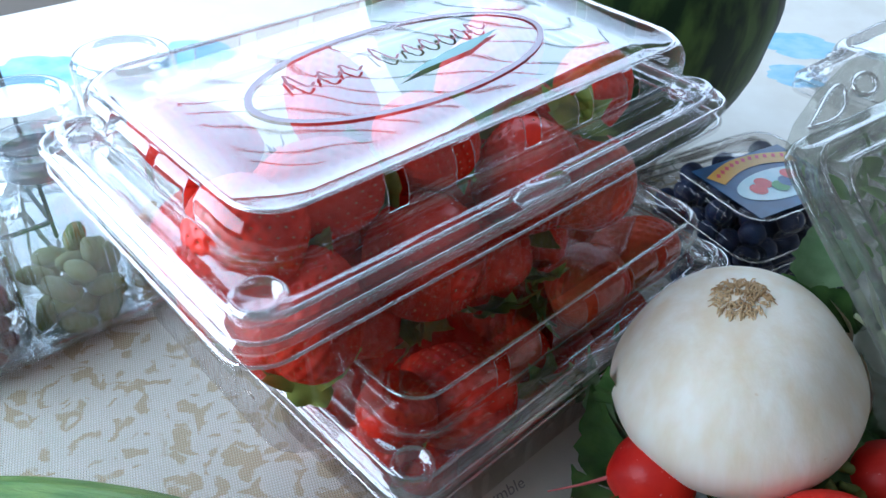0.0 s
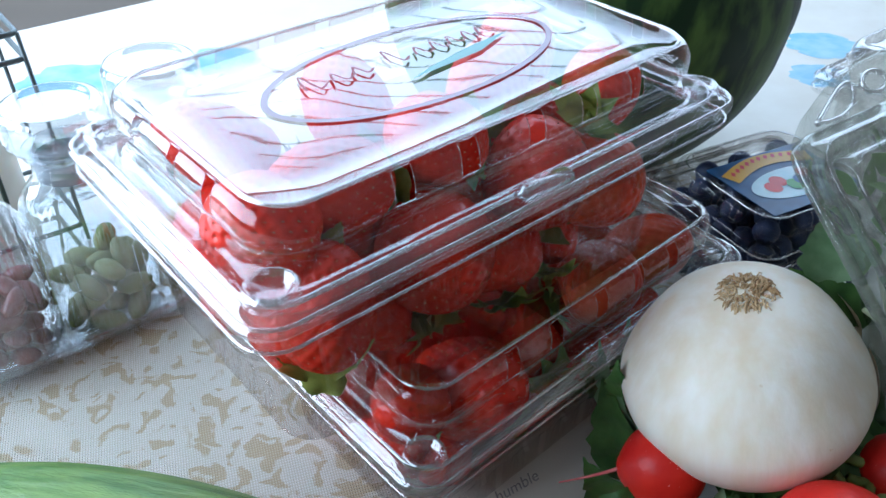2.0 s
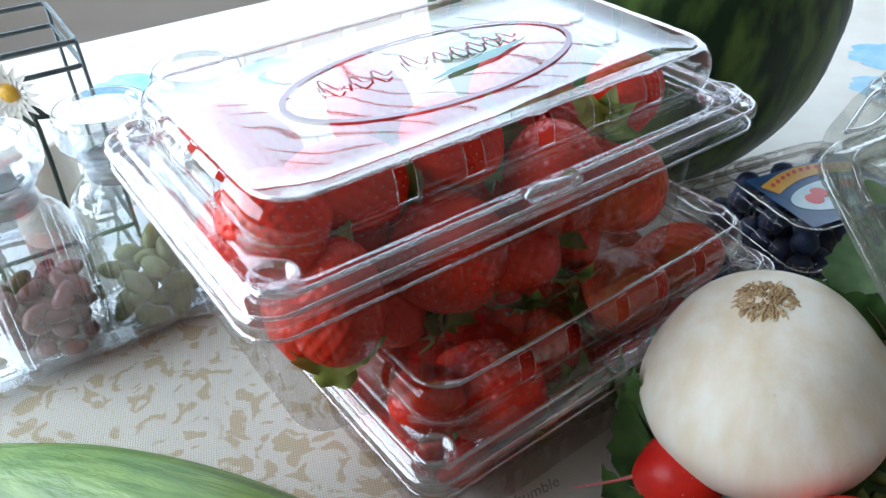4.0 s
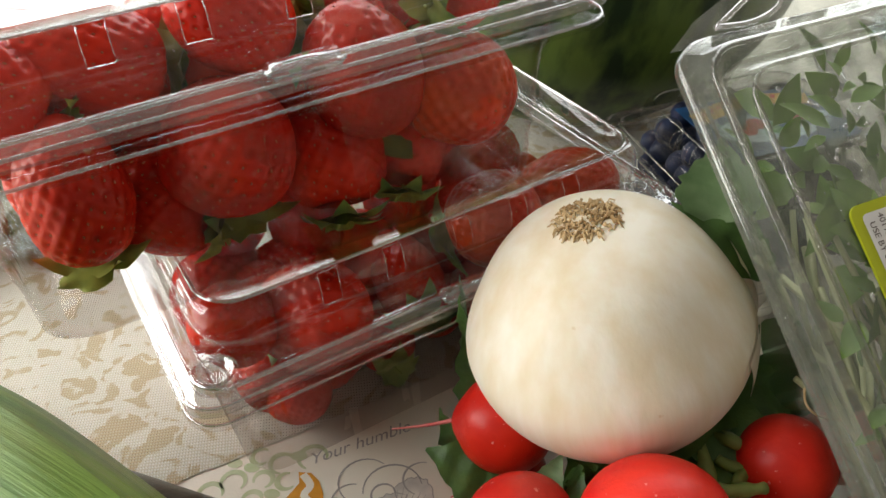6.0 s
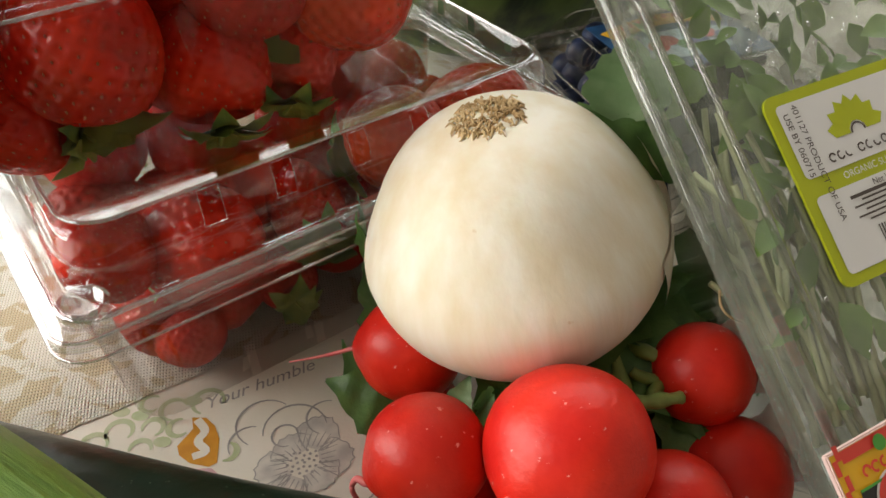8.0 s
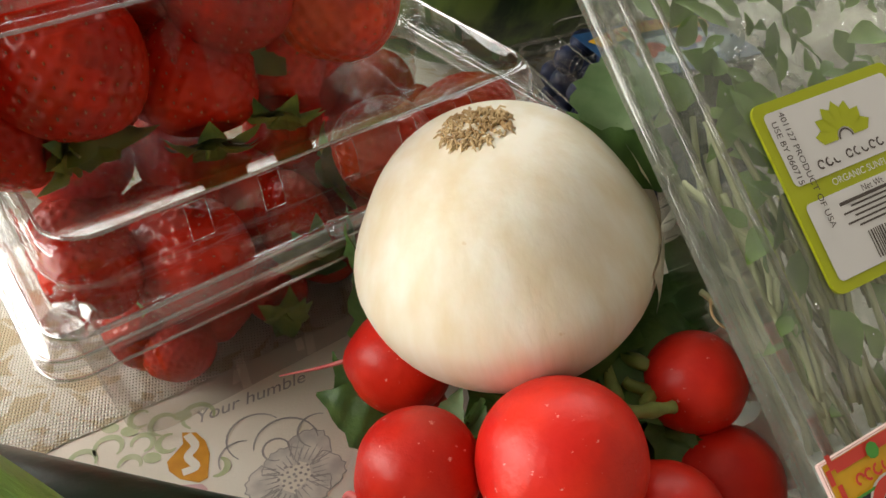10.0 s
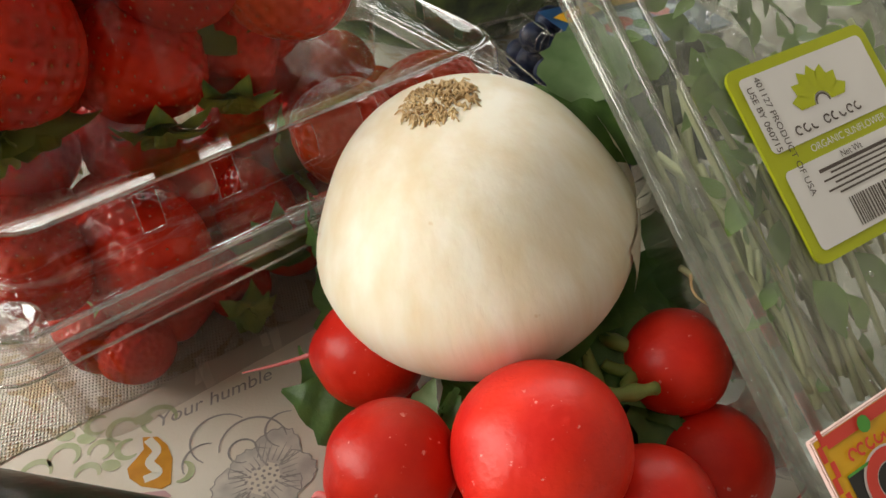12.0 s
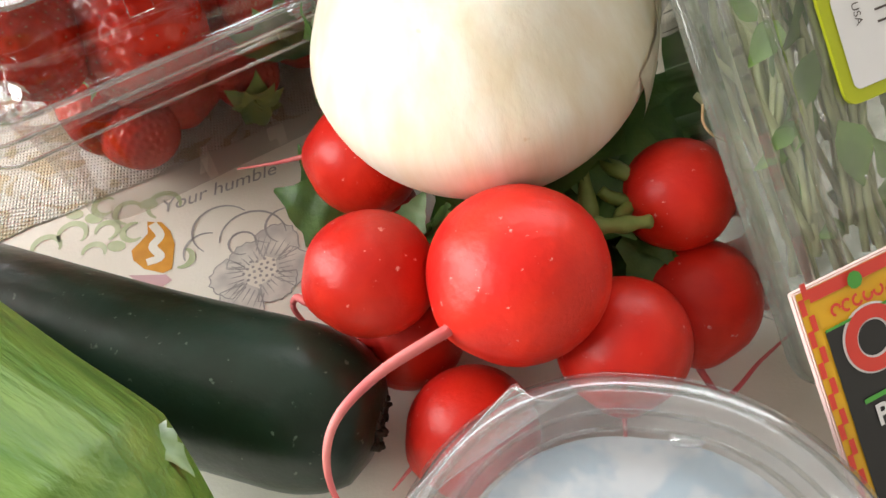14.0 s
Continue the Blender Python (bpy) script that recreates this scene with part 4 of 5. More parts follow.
greens = thing("radish_greens", "dark green crumpled radish leaves and stems tied under the onion", "leaves", pose(0.15, 0.25, 0))
rnd = random.Random(11)
for k in range(26):
    a = rnd.uniform(-0.4, 2.6)
    b = Vector((0.155 + rnd.uniform(-0.02, 0.025), 0.225 + rnd.uniform(-0.01, 0.02), rnd.uniform(0.02, 0.05)))
    ln = rnd.uniform(0.05, 0.1)
    t = b + Vector((math.cos(a) * ln * 0.75, abs(math.sin(a)) * ln * 0.9, rnd.uniform(-0.015, 0.02)))
    t.z = min(max(t.z, 0.008), 0.05)
    t.x = min(t.x, 0.205)
    part("leaf", blade(bmesh.new(), b - Vector((0.15, 0.25, 0)), t - Vector((0.15, 0.25, 0)), rnd.uniform(0.012, 0.02), (0, 0, 1), 0.01, 10, 0.18, 0.35, 0.6, k), LEAF, greens)
for k in range(22):
    b = Vector((rnd.uniform(0.165, 0.195), rnd.uniform(0.235, 0.285), rnd.uniform(0.01, 0.04)))
    a = rnd.uniform(0, 6.28)
    t = b + Vector((0.03 * math.cos(a), 0.035 * math.sin(a), rnd.uniform(-0.01, 0.02)))
    t = Vector((min(t.x, 0.208), t.y, min(max(t.z, 0.006), 0.055)))
    part("leaf", blade(bmesh.new(), b - Vector((0.15, 0.25, 0)), t - Vector((0.15, 0.25, 0)), rnd.uniform(0.011, 0.017), (rnd.uniform(-0.4, 0.4), -0.4, 0.8), 0.006, 12, 0.2, 0.4, 0.6, k), LEAF, greens)
for base, tip, wd, nrm, mt in (
        ((0.112, 0.222, 0.03), (0.075, 0.2275, 0.040), 0.0155, (-0.1, -0.5, 0.8), LEAF), ((0.118, 0.216, 0.036), (0.124, 0.226, 0.05), 0.006, (0, -0.5, 0.8), LEAF_PALE),
        ((0.125, 0.225, 0.035), (0.135, 0.2105, 0.042), 0.008, (0, -0.5, 0.8), LEAF),
        ((0.1665, 0.279, 0.112), (0.169, 0.301, 0.132), 0.0135, (0.0, -0.75, 0.65), LEAF_PALE),
        ((0.188, 0.273, 0.097), (0.153, 0.284, 0.1165), 0.0075, (-0.1, -0.6, 0.8), LEAF),
        ((0.17, 0.25, 0.06), (0.196, 0.262, 0.066), 0.006, (0, -0.5, 0.8), LEAF),
        ((0.1, 0.265, 0.05), (0.083, 0.262, 0.085), 0.012, (-0.8, -0.5, 0.2), LEAF),
        ((0.17, 0.245, 0.04), (0.205, 0.275, 0.06), 0.02, (0, -0.5, 0.8), LEAF),
        ((0.165, 0.235, 0.04), (0.185, 0.215, 0.05), 0.008, (0, -0.5, 0.8), LEAF),
        ((0.13, 0.22, 0.03), (0.122, 0.209, 0.037), 0.008, (0, -0.5, 0.8), LEAF),
        ((0.105, 0.255, 0.01), (0.082, 0.275, 0.062), 0.018, (-0.7, -0.6, 0.2), LEAF), ((0.11, 0.27, 0.01), (0.098, 0.305, 0.07), 0.018, (-0.7, -0.6, 0.2), LEAF),
        ((0.095, 0.25, 0.006), (0.074, 0.256, 0.03), 0.012, (-0.5, -0.7, 0.4), LEAF), ((0.12, 0.29, 0.02), (0.125, 0.33, 0.07), 0.018, (-0.5, -0.6, 0.4), LEAF),
        ((0.1, 0.262, 0.03), (0.0795, 0.282, 0.078), 0.011, (-0.8, -0.5, 0.1), LEAF_PALE), ((0.14, 0.30, 0.04), (0.155, 0.34, 0.075), 0.02, (-0.1, -0.6, 0.6), LEAF)):
    o = Vector((0.15, 0.25, 0))
    part("leaf", blade(bmesh.new(), Vector(base) - o, Vector(tip) - o, wd, nrm, 0.004, 14, 0.1, 0.3, 0.55, wd * 900), mt, greens)
for pts in (((0.1708, 0.213, 0.056), (0.1789, 0.2133, 0.058), (0.1876, 0.2171, 0.056)),
            ((0.172, 0.22, 0.05), (0.168, 0.235, 0.055), (0.163, 0.25, 0.05)), ((0.135, 0.205, 0.045), (0.142, 0.215, 0.045), (0.15, 0.23, 0.042)),
            ((0.19, 0.232, 0.052), (0.18, 0.234, 0.056), (0.17, 0.242, 0.053))):
    p = smooth_path([Vector(q) - Vector((0.15, 0.25, 0)) for q in pts], 5)
    part("stem", tube(p, [(0.0027 + 0.0005 * math.sin(i * 1.3)) * (1 - 0.3 * i / len(p)) for i in range(len(p))], 8), STEM, greens)

hair = part("root_hair", tube(smooth_path([(0.1966, 0.2371, 0.082), (0.1975, 0.2346, 0.078), (0.201, 0.2342, 0.074), (0.2073, 0.2359, 0.07)], 6), 0.0004, 6), ROOTS)
tagged(hair, "thin curled tan root hair against the sprout clamshell", "root")

# ---- zucchini ----
zu = thing("zucchini", "dark green glossy zucchini lying on the cloth beside the radishes", "zucchini", pose(0, 0, 0))
axis = smooth_path([(0.119, 0.1625, 0.021), (0.09, 0.1655, 0.0235), (0.046, 0.171, 0.0245), (-0.016, 0.182, 0.0245), (-0.06, 0.191, 0.0235), (-0.1, 0.2, 0.022)], 8)
rad = []
for i in range(len(axis)):
    s = i / (len(axis) - 1)
    tipd = (axis[i] - axis[0]).length
    r = 0.0245 * (1 - 0.12 * s)
    if tipd < 0.026:
        r *= 0.40 + 0.60 * math.sqrt(max(0, 1 - (1 - tipd / 0.026) ** 2))
    if s > 0.9:
        r *= 1 - 0.5 * ((s - 0.9) / 0.1) ** 2
    rad.append(r)
part("fruit", tube(axis, rad, 40), ZUCCHINI, zu)
bm = bmesh.new()
rnd = random.Random(3)
for k in range(40):
    a, r = rnd.uniform(0, 6.28), 0.0085 * math.sqrt(rnd.random())
    b = Vector((0.1195 - r * 0.1, 0.1625 + r * math.cos(a), 0.021 + r * math.sin(a)))
    tube([b, b + Vector((0.0022, rnd.uniform(-0.001, 0.001), rnd.uniform(-0.001, 0.001))) * rnd.uniform(0.3, 1.1)], [0.0015, 0.0005], 5, bm)
part("blossom_scar", bm, mat("scar", (0.05, 0.04, 0.025), 0.9, (0.02, 0.017, 0.012), 120), zu, "brown dry blossom scar")

# ---- ear of corn in its husk ----
corn = thing("corn_ear", "ear of corn in pale green striped husk, lying over the zucchini", "corn", pose(-0.007, -0.003, 0.002))
CA = [(0.098, 0.1, 0.046), (0.072, 0.115, 0.054), (0.045, 0.127, 0.06), (0.0, 0.149, 0.066), (-0.06, 0.178, 0.063), (-0.12, 0.2, 0.052), (-0.18, 0.213, 0.038), (-0.25, 0.225, 0.024)]
axis = smooth_path(CA, 16)
n = len(axis)
part("husk", tube(axis, [0.032 * (0.62 + 0.38 * min(1, i / 18)) * (1 - 0.35 * (i / n) ** 2) for i in range(n)], 36), HUSK, corn)


def husk_leaf(a0, spread, start, end, lift, material, flare=0.0, name="husk_leaf"):
    """A husk leaf wrapped round the ear between two places of its axis."""
    bm, rows = bmesh.new(), []
    for i in range(start, end + 1):
        t = (i - start) / (end - start)
        d = (axis[min(i + 1, n - 1)] - axis[max(i - 1, 0)]).normalized()
        x = d.cross(Vector((0, 0, 1))).normalized()
        y = x.cross(d)
        R = 0.032 * (0.62 + 0.38 * min(1, i / 18)) * (1 - 0.35 * (i / n) ** 2) + lift + flare * (1 - t) ** 3
        w = spread * (1 - 0.6 * t ** 3)
        rows.append([bm.verts.new(axis[i] + (R + 0.0004 * math.cos(q * 2.2)) * (math.cos(radians(a0 + w * q / 6)) * x + math.sin(radians(a0 + w * q / 6)) * y)) for q in range(-6, 7)])
    for i in range(len(rows) - 1):
        for j in range(12):
            bm.faces.new((rows[i][j], rows[i][j + 1], rows[i + 1][j + 1], rows[i + 1][j]))
    return part(name, bm, material, corn)


husk_leaf(120, 50, 2, n - 1, 0.0004, HUSK)
husk_leaf(60, 45, 6, n - 8, 0.0009, HUSK)
husk_leaf(95, 40, 12, n - 4, 0.0014, HUSK)
husk_leaf(160, 40, 4, n - 1, 0.0011, HUSK)
part("torn_husk", blade(bmesh.new(), (0.0719, 0.1284, 0.069), (0.0834, 0.1343, 0.069), 0.005, (0.1, -0.3, 0.9), 0.003, 12, 0.18, 0.5, 0.5, 3), HUSK_PALE, corn, "pale torn husk end")
part("torn_husk", blade(bmesh.new(), (0.0813, 0.1372, 0.066), (0.097, 0.1304, 0.066), 0.0042, (0.2, 0.3, 0.9), 0.003, 12, 0.18, 0.5, 0.5, 7), HUSK_PALE, corn, "pale torn husk end")
part("torn_husk", blade(bmesh.new(), (0.0751, 0.1358, 0.0705), (0.0869, 0.133, 0.0705), 0.004, (0.0, 0.2, 0.9), 0.003, 12, 0.18, 0.5, 0.5, 5), HUSK_PALE, corn, "pale torn husk end")
part("stalk", tube(smooth_path([(0.09, 0.105, 0.048), (0.105, 0.096, 0.044), (0.118, 0.088, 0.04)], 4), [0.015, 0.0145, 0.014, 0.0135, 0.013, 0.0125, 0.012, 0.012, 0.0115], 20), HUSK_PALE, corn)

# ---- sprout clamshell leaning back ----
HP = Vector((0.207, 0.279, 0.1215))
HW, HS, HN = Vector((0.826, 0.564, 0)), Vector((-0.43, 0.63, 0.646)), Vector((0.364, -0.534, 0.763))
HERB = frame_of(HP, HW, HS, HN)
herb = thing("sprout_clamshell", "fogged clear clamshell of sunflower sprouts with a lime and white label", "clamshell", HERB)
cx, cy, hx, hy = 0.0305, -0.031, 0.065, 0.1
def hring(inset, z, r):
    return [(x + cx, y + cy, z) for x, y, _ in rrect(hx - inset, hy - inset, r, 0, 20, 30, 6)]
lid = [hring(0, -0.008, 0.012), hring(0, -0.004, 0.012), hring(0.004, -0.0035, 0.012), hring(0.005, 0.0015, 0.012), hring(0.0085, 0.0018, 0.012), hring(0.0095, -0.004, 0.012), hring(0.0135, -0.0042, 0.012), hring(0.015, 0.0022, 0.011), hring(0.0185, 0.0026, 0.011), hring(0.0205, -0.0012, 0.011), hring(0.026, -0.0012, 0.01)]
part("lid", loft(lid, cap1=True), PLASTIC_FOG, herb)
for inset, zz in ((0.0008, -0.004), (0.0065, 0.002), (0.0115, -0.003), (0.0168, 0.003)):
    loop = hring(inset, zz, 0.012)
    part("rim_bead", tube(loop + loop[:2], 0.0011, 6, caps=False), BEAD_SOFT, herb)
tub = [hring(0.0, -0.008, 0.012), hring(0.008, -0.0085, 0.012), hring(0.009, -0.012, 0.012), hring(0.012, -0.046, 0.013), hring(0.018, -0.05, 0.013), hring(0.03, -0.05, 0.012)]
for r in tub[3:]:
    r[:] = [(x + 0.018 * min(1, max(0, (y - cy) / hy)) * (x < cx), y, z * (1 - 0.62 * min(1, max(0, (y - cy + 0.3 * hy) / hy)))) for x, y, z in r]
# tub walls carry the dim inside as a dark haze colour
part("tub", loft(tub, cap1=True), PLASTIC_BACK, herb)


def rounded(x0, y0, x1, y1, r):
    return [(x + (x0 + x1) / 2, y + (y0 + y1) / 2) for x, y, _ in rrect((x1 - x0) / 2, (y1 - y0) / 2, r, 0, 2, 2, 6)]


lab = part("label", loft([[(x, y, z) for x, y in rounded(0, -0.0615, 0.0615, 0.0005, 0.004)] for z in (-0.0006, 0.0004)], cap0=True, cap1=True), LIME, herb, "square lime green and white paper label", smooth=False)
for y0, y1 in ((-0.0272, -0.003), (-0.058, -0.033)):
    part("label_panel", flat(bmesh.new(), rounded(0.0035, y0, 0.058, y1, 0.002), 0.0007), WHITE_PAPER, lab, smooth=False)
bm = bmesh.new()
for k in range(7):
    a = radians(15 + 25 * k)
    c, s = math.cos(a), math.sin(a)
    flat(bm, [(0.031 + c * x - s * y, -0.0185 + s * x + c * y) for x, y in ((0.0035, -0.0008), (0.0095, -0.0024), (0.0125, 0), (0.0095, 0.0024), (0.0035, 0.0008))], 0.0009)
part("label_flower", bm, LIME, lab, smooth=False)
marks = [("flower_arc", arc(0.031, -0.0185, 0.0028, 0, 180), 0.0006)]
for k in range(8):
    x = 0.0165 + 0.0035 * k + (0.002 if k > 2 else 0)
    marks.append(("logo_stroke", arc(x, -0.0235, 0.0013, 20 + 70 * (k % 3), 300 + 30 * (k % 2), 8), 0.0006))
for k in range(6):
    marks.append(("text_bar", [(0.016 + 0.004 * (k % 2), -0.037 - 0.0016 * k), (0.052 - 0.003 * (k % 3), -0.037 - 0.0016 * k)], 0.0006 if k else 0.0011))
x, rnd = 0.022, random.Random(8)
while x < 0.054:
    w = rnd.choice((0.0004, 0.0006, 0.001))
    marks.append(("barcode_bar", [(x, -0.0565), (x, -0.0475)], w))
    x += w + rnd.choice((0.0005, 0.0008))
for nm, pts, w in marks:
    part(nm, ribbon(bmesh.new(), pts, w, 0.0009), INK_BROWN, lab, smooth=False)
lettering("ORGANIC SUNFLOWER", 0.0032, WHITE_PAPER, lab, pose(0.0175, -0.0316, 0.0007))
lettering("Net Wt", 0.003, INK_BROWN, lab, pose(0.027, -0.0365, 0.0009))
lettering("USE BY 060715", 0.0033, INK_BROWN, lab, pose(0.0045, -0.006, 0.0009, 0, 0, -90))
lettering("401127 PRODUCT OF USA", 0.0033, INK_BROWN, lab, pose(0.0085, -0.004, 0.0011, 0, 0, -90))

TAB = [(-0.035, 0.067), (-0.022, 0.0755), (0.0, 0.084), (0.03, 0.0915), (0.045, 0.0915), (0.07, 0.084), (0.09, 0.0755), (0.096, 0.067)]
part("hang_tab", loft([[(x, y, z) for x, y in TAB] for z in (-0.0045, -0.004)], cap0=True, cap1=True), PLASTIC_FOG, herb, smooth=False)
loop = smooth_path([(x, y, -0.0035) for x, y in ((-0.015, 0.0715), (0.008, 0.082), (0.016, 0.0815), (0.012, 0.074), (0.0, 0.0705), (-0.015, 0.0715))], 6)
part("moulded_ridge", tube(loop, 0.0011, 6), BEAD, herb)
part("hang_hole", tube([(x, y, -0.0035) for x, y in arc(0.031, 0.079, 0.008, 0, 375, 26, 0.6)], 0.0013, 6), BEAD, herb)
rnd = random.Random(77)
bm = bmesh.new()
for k in range(150):
    x, y, r = rnd.uniform(-0.008, 0.072), rnd.uniform(-0.105, 0.045), rnd.choice((0.0003, 0.0004, 0.0006, 0.0009))
    if 0 < x < 0.062 and -0.062 < y < 0:
        continue
    prof = [(r, -0.0011), (r * 0.8, -0.0011 + r * 0.35), (r * 0.4, -0.0011 + r * 0.55), (0.00003, -0.0011 + r * 0.6)]
    loft([[(x + q * math.cos(a * 0.785), y + q * math.sin(a * 0.785) * 1.15, z) for a in range(8)] for q, z in prof], bm)
drops = tagged(part("water_drops", bm, BEAD), "tiny water drops on the fogged clamshell lid", "drops", kind="stuff")
drops.matrix_world = HERB

sprouts = thing("sunflower_sprouts", "dense green sunflower sprouts with pale stems inside the clamshell", "sprouts", HERB, kind="stuff")
rnd = random.Random(21)
bm, bms = bmesh.new(), bmesh.new()
for k in range(150):
    x, y, z = cx + rnd.uniform(-0.045, 0.045), cy - 0.068 + 0.15 * rnd.random() ** 0.75, -0.0035 - 0.016 * rnd.random() ** 1.3
    a = rnd.uniform(0, 6.28)
    ln = rnd.choice((0.008, 0.011, 0.014, 0.017, 0.02))
    blade(bm, (x, y, z), (x + ln * math.cos(a), y + ln * math.sin(a), max(-0.022, min(-0.003, z + rnd.uniform(-0.006, 0.006)))), ln * rnd.uniform(0.22, 0.32), (rnd.uniform(-0.6, 0.6), rnd.uniform(-0.6, 0.6), 1), 0.001, 5, 0.0, 0.2, 0.75, k)
part("sprout_leaves", bm, mat("sprout_leaf", (0.26, 0.44, 0.1), 0.45, (0.1, 0.22, 0.04), 50, contrast=(0.3, 0.7)), sprouts, "small oval green leaves")
for k in range(64):
    x, y, z = cx + (-0.047 + 0.09 * rnd.random() ** 2.2), cy + rnd.uniform(-0.082, -0.03), rnd.uniform(-0.02, -0.006)
    ln = rnd.uniform(0.04, 0.08)
    tube(smooth_path([(x, y, z), (x + rnd.uniform(-0.006, 0.006), y + ln / 2, z), (x + rnd.uniform(-0.012, 0.012), min(y + ln, cy + 0.088), z + rnd.uniform(-0.004, 0.004))], 3), 0.0011, 5, bms)
part("sprout_stems", bms, mat("sprout_stem", (0.55, 0.58, 0.36), 0.4, (0.42, 0.46, 0.24), 40), sprouts, "pale green stems")

# ---- small printed carton leaning on the sprout clamshell ----
CARD = HERB @ Matrix.Translation((-0.0448, -0.0936, 0.017))
carton = thing("printed_carton", "small carton with checkered red and yellow border and black panel", "carton", CARD)
part("box", block(0, -0.1, -0.002, 0.13, 0, 0, 0.0004), mat("carton_edge", (0.72, 0.52, 0.48), 0.5), carton, smooth=False)
def card_flat(name, pts, z, m, label=""):
    part(name, flat(bmesh.new(), pts, z), m, carton, label, smooth=False)
card_flat("printed_border", rounded(0.0005, -0.0995, 0.1295, -0.0005, 0.0005), 0.0003, PRINT_YELLOW)
card_flat("red_band", [(0.0037, -0.0037), (0.1295, -0.0037), (0.1295, -0.0005), (0.0037, -0.0005)], 0.0006, PRINT_RED)
for k in range(24):
    if k % 2:
        card_flat("check", [(0.0005, -0.002 - 0.004 * k), (0.0021, -0.002 - 0.004 * k), (0.0021, 0.002 - 0.004 * k), (0.0005, 0.002 - 0.004 * k)], 0.0006, PRINT_RED)
    else:
        card_flat("check", [(0.0021, -0.0025 - 0.004 * k), (0.0037, -0.0025 - 0.004 * k), (0.0037, 0.0015 - 0.004 * k), (0.0021, 0.0015 - 0.004 * k)], 0.0006, PRINT_RED)
card_flat("black_panel", [(0.005, -0.097), (0.125, -0.097), (0.125, -0.0115), (0.005, -0.0115)], 0.0006, PRINT_BLACK)
bm = bmesh.new()
ribbon(bm, [(0.005, -0.0115), (0.125, -0.0115)], 0.0007, 0.0009)
ribbon(bm, [(0.0095, -0.0318), (0.075, -0.0318)], 0.0012, 0.0009)
flat(bm, arc(0.0165, -0.003, 0.0022, 0, 340, 9), 0.0012)
part("green_print", bm, PRINT_GREEN, carton, smooth=False)
bm = bmesh.new()
for k in range(8):
    ribbon(bm, arc(0.0095 + 0.0032 * k, -0.0078, 0.0013, 40 * k, 40 * k + 250, 8), 0.0007, 0.0009)
part("brand_strokes", bm, PRINT_RED, carton, smooth=False)
lettering("OR", 0.021, WHITE_PAPER, carton, pose(0.0085, -0.0295, 0.0008), bold=0.0012)
lettering("OR", 0.021, PRINT_RED, carton, pose(0.0085, -0.0295, 0.0011), bold=0.0007)
lettering("P", 0.0075, WHITE_PAPER, carton, pose(0.0115, -0.0405, 0.0009), bold=0.0002)
bm = ribbon(bmesh.new(), [(0.018, -0.0375), (0.05, -0.0375)], 0.004, 0.0009)
part("small_print", bm, WHITE_PAPER, carton, smooth=False)

# ---- clear tub in front ----
front = thing("plastic_tub", "clear round-cornered plastic tub with grey-blue contents", "tub", frame_of((0.188, 0.112, 0), Vector((1, 0.03, 0)), Vector((-0.03, 1, 0)), (0, 0, 1)))
def tring(inset, z, r=0.051):
    return [(x, y, z) for x, y, _ in rrect(0.0545 - inset, 0.0545 - inset, max(0.004, r - inset), 0, 3, 3, 16)]
part("tub_wall", loft([tring(0.02, 0.003), tring(0.014, 0.001), tring(0.01, 0.004), tring(0.005, 0.05), tring(0.004, 0.056), tring(0.0, 0.057), tring(0.0, 0.054)], cap0=True), PLASTIC_TUB, front)
part("lid", loft([tring(-0.001, 0.054), tring(-0.001, 0.060), tring(0.001, 0.0622), tring(0.004, 0.0625), tring(0.006, 0.061), tring(0.0085, 0.0615), tring(0.0105, 0.0605), tring(0.0125, 0.0608), tring(0.0145, 0.0588), tring(0.018, 0.0585)], cap1=True), PLASTIC_TUB, front)
for inset, zz in ((-0.0012, 0.0598), (0.0035, 0.0627), (0.0088, 0.0617), (0.0128, 0.061)):
    loop = tring(inset, zz)
    part("rim_bead", tube(loop + loop[:2], 0.0007, 6, caps=False), BEAD_SOFT, front)
rim = [(-0.0625, 0.006), (-0.046, 0.0295), (-0.0325, 0.048), (-0.0305, 0.0488), (-0.0275, 0.0468), (-0.023, 0.0462), (-0.017, 0.0492)]
part("pull_tab", loft([[(x, y, z) for x, y in rim + [(-0.026, 0.042), (-0.044, 0.026)]] for z in (0.0605, 0.0613)], cap0=True, cap1=True), FLANGE, front, "clear lifted pull tab", smooth=False)
part("tab_edge", tube(smooth_path([(x, y, 0.0612) for x, y in rim], 4), 0.0007, 6), BEAD, front)
part("catch", block(0.004, 0.039, 0.0588, 0.012, 0.0415, 0.0612, 0.0008), PLASTIC_TUB, front)
filling = part("tub_contents", loft([tring(0.014, 0.006), tring(0.0115, 0.01), tring(0.009, 0.045), tring(0.0125, 0.0555), tring(0.03, 0.0572)], cap0=True, cap1=True), FOIL)
filling.matrix_world = front.matrix_world
tagged(filling, "crumpled grey-blue contents filling the clear tub", "food")

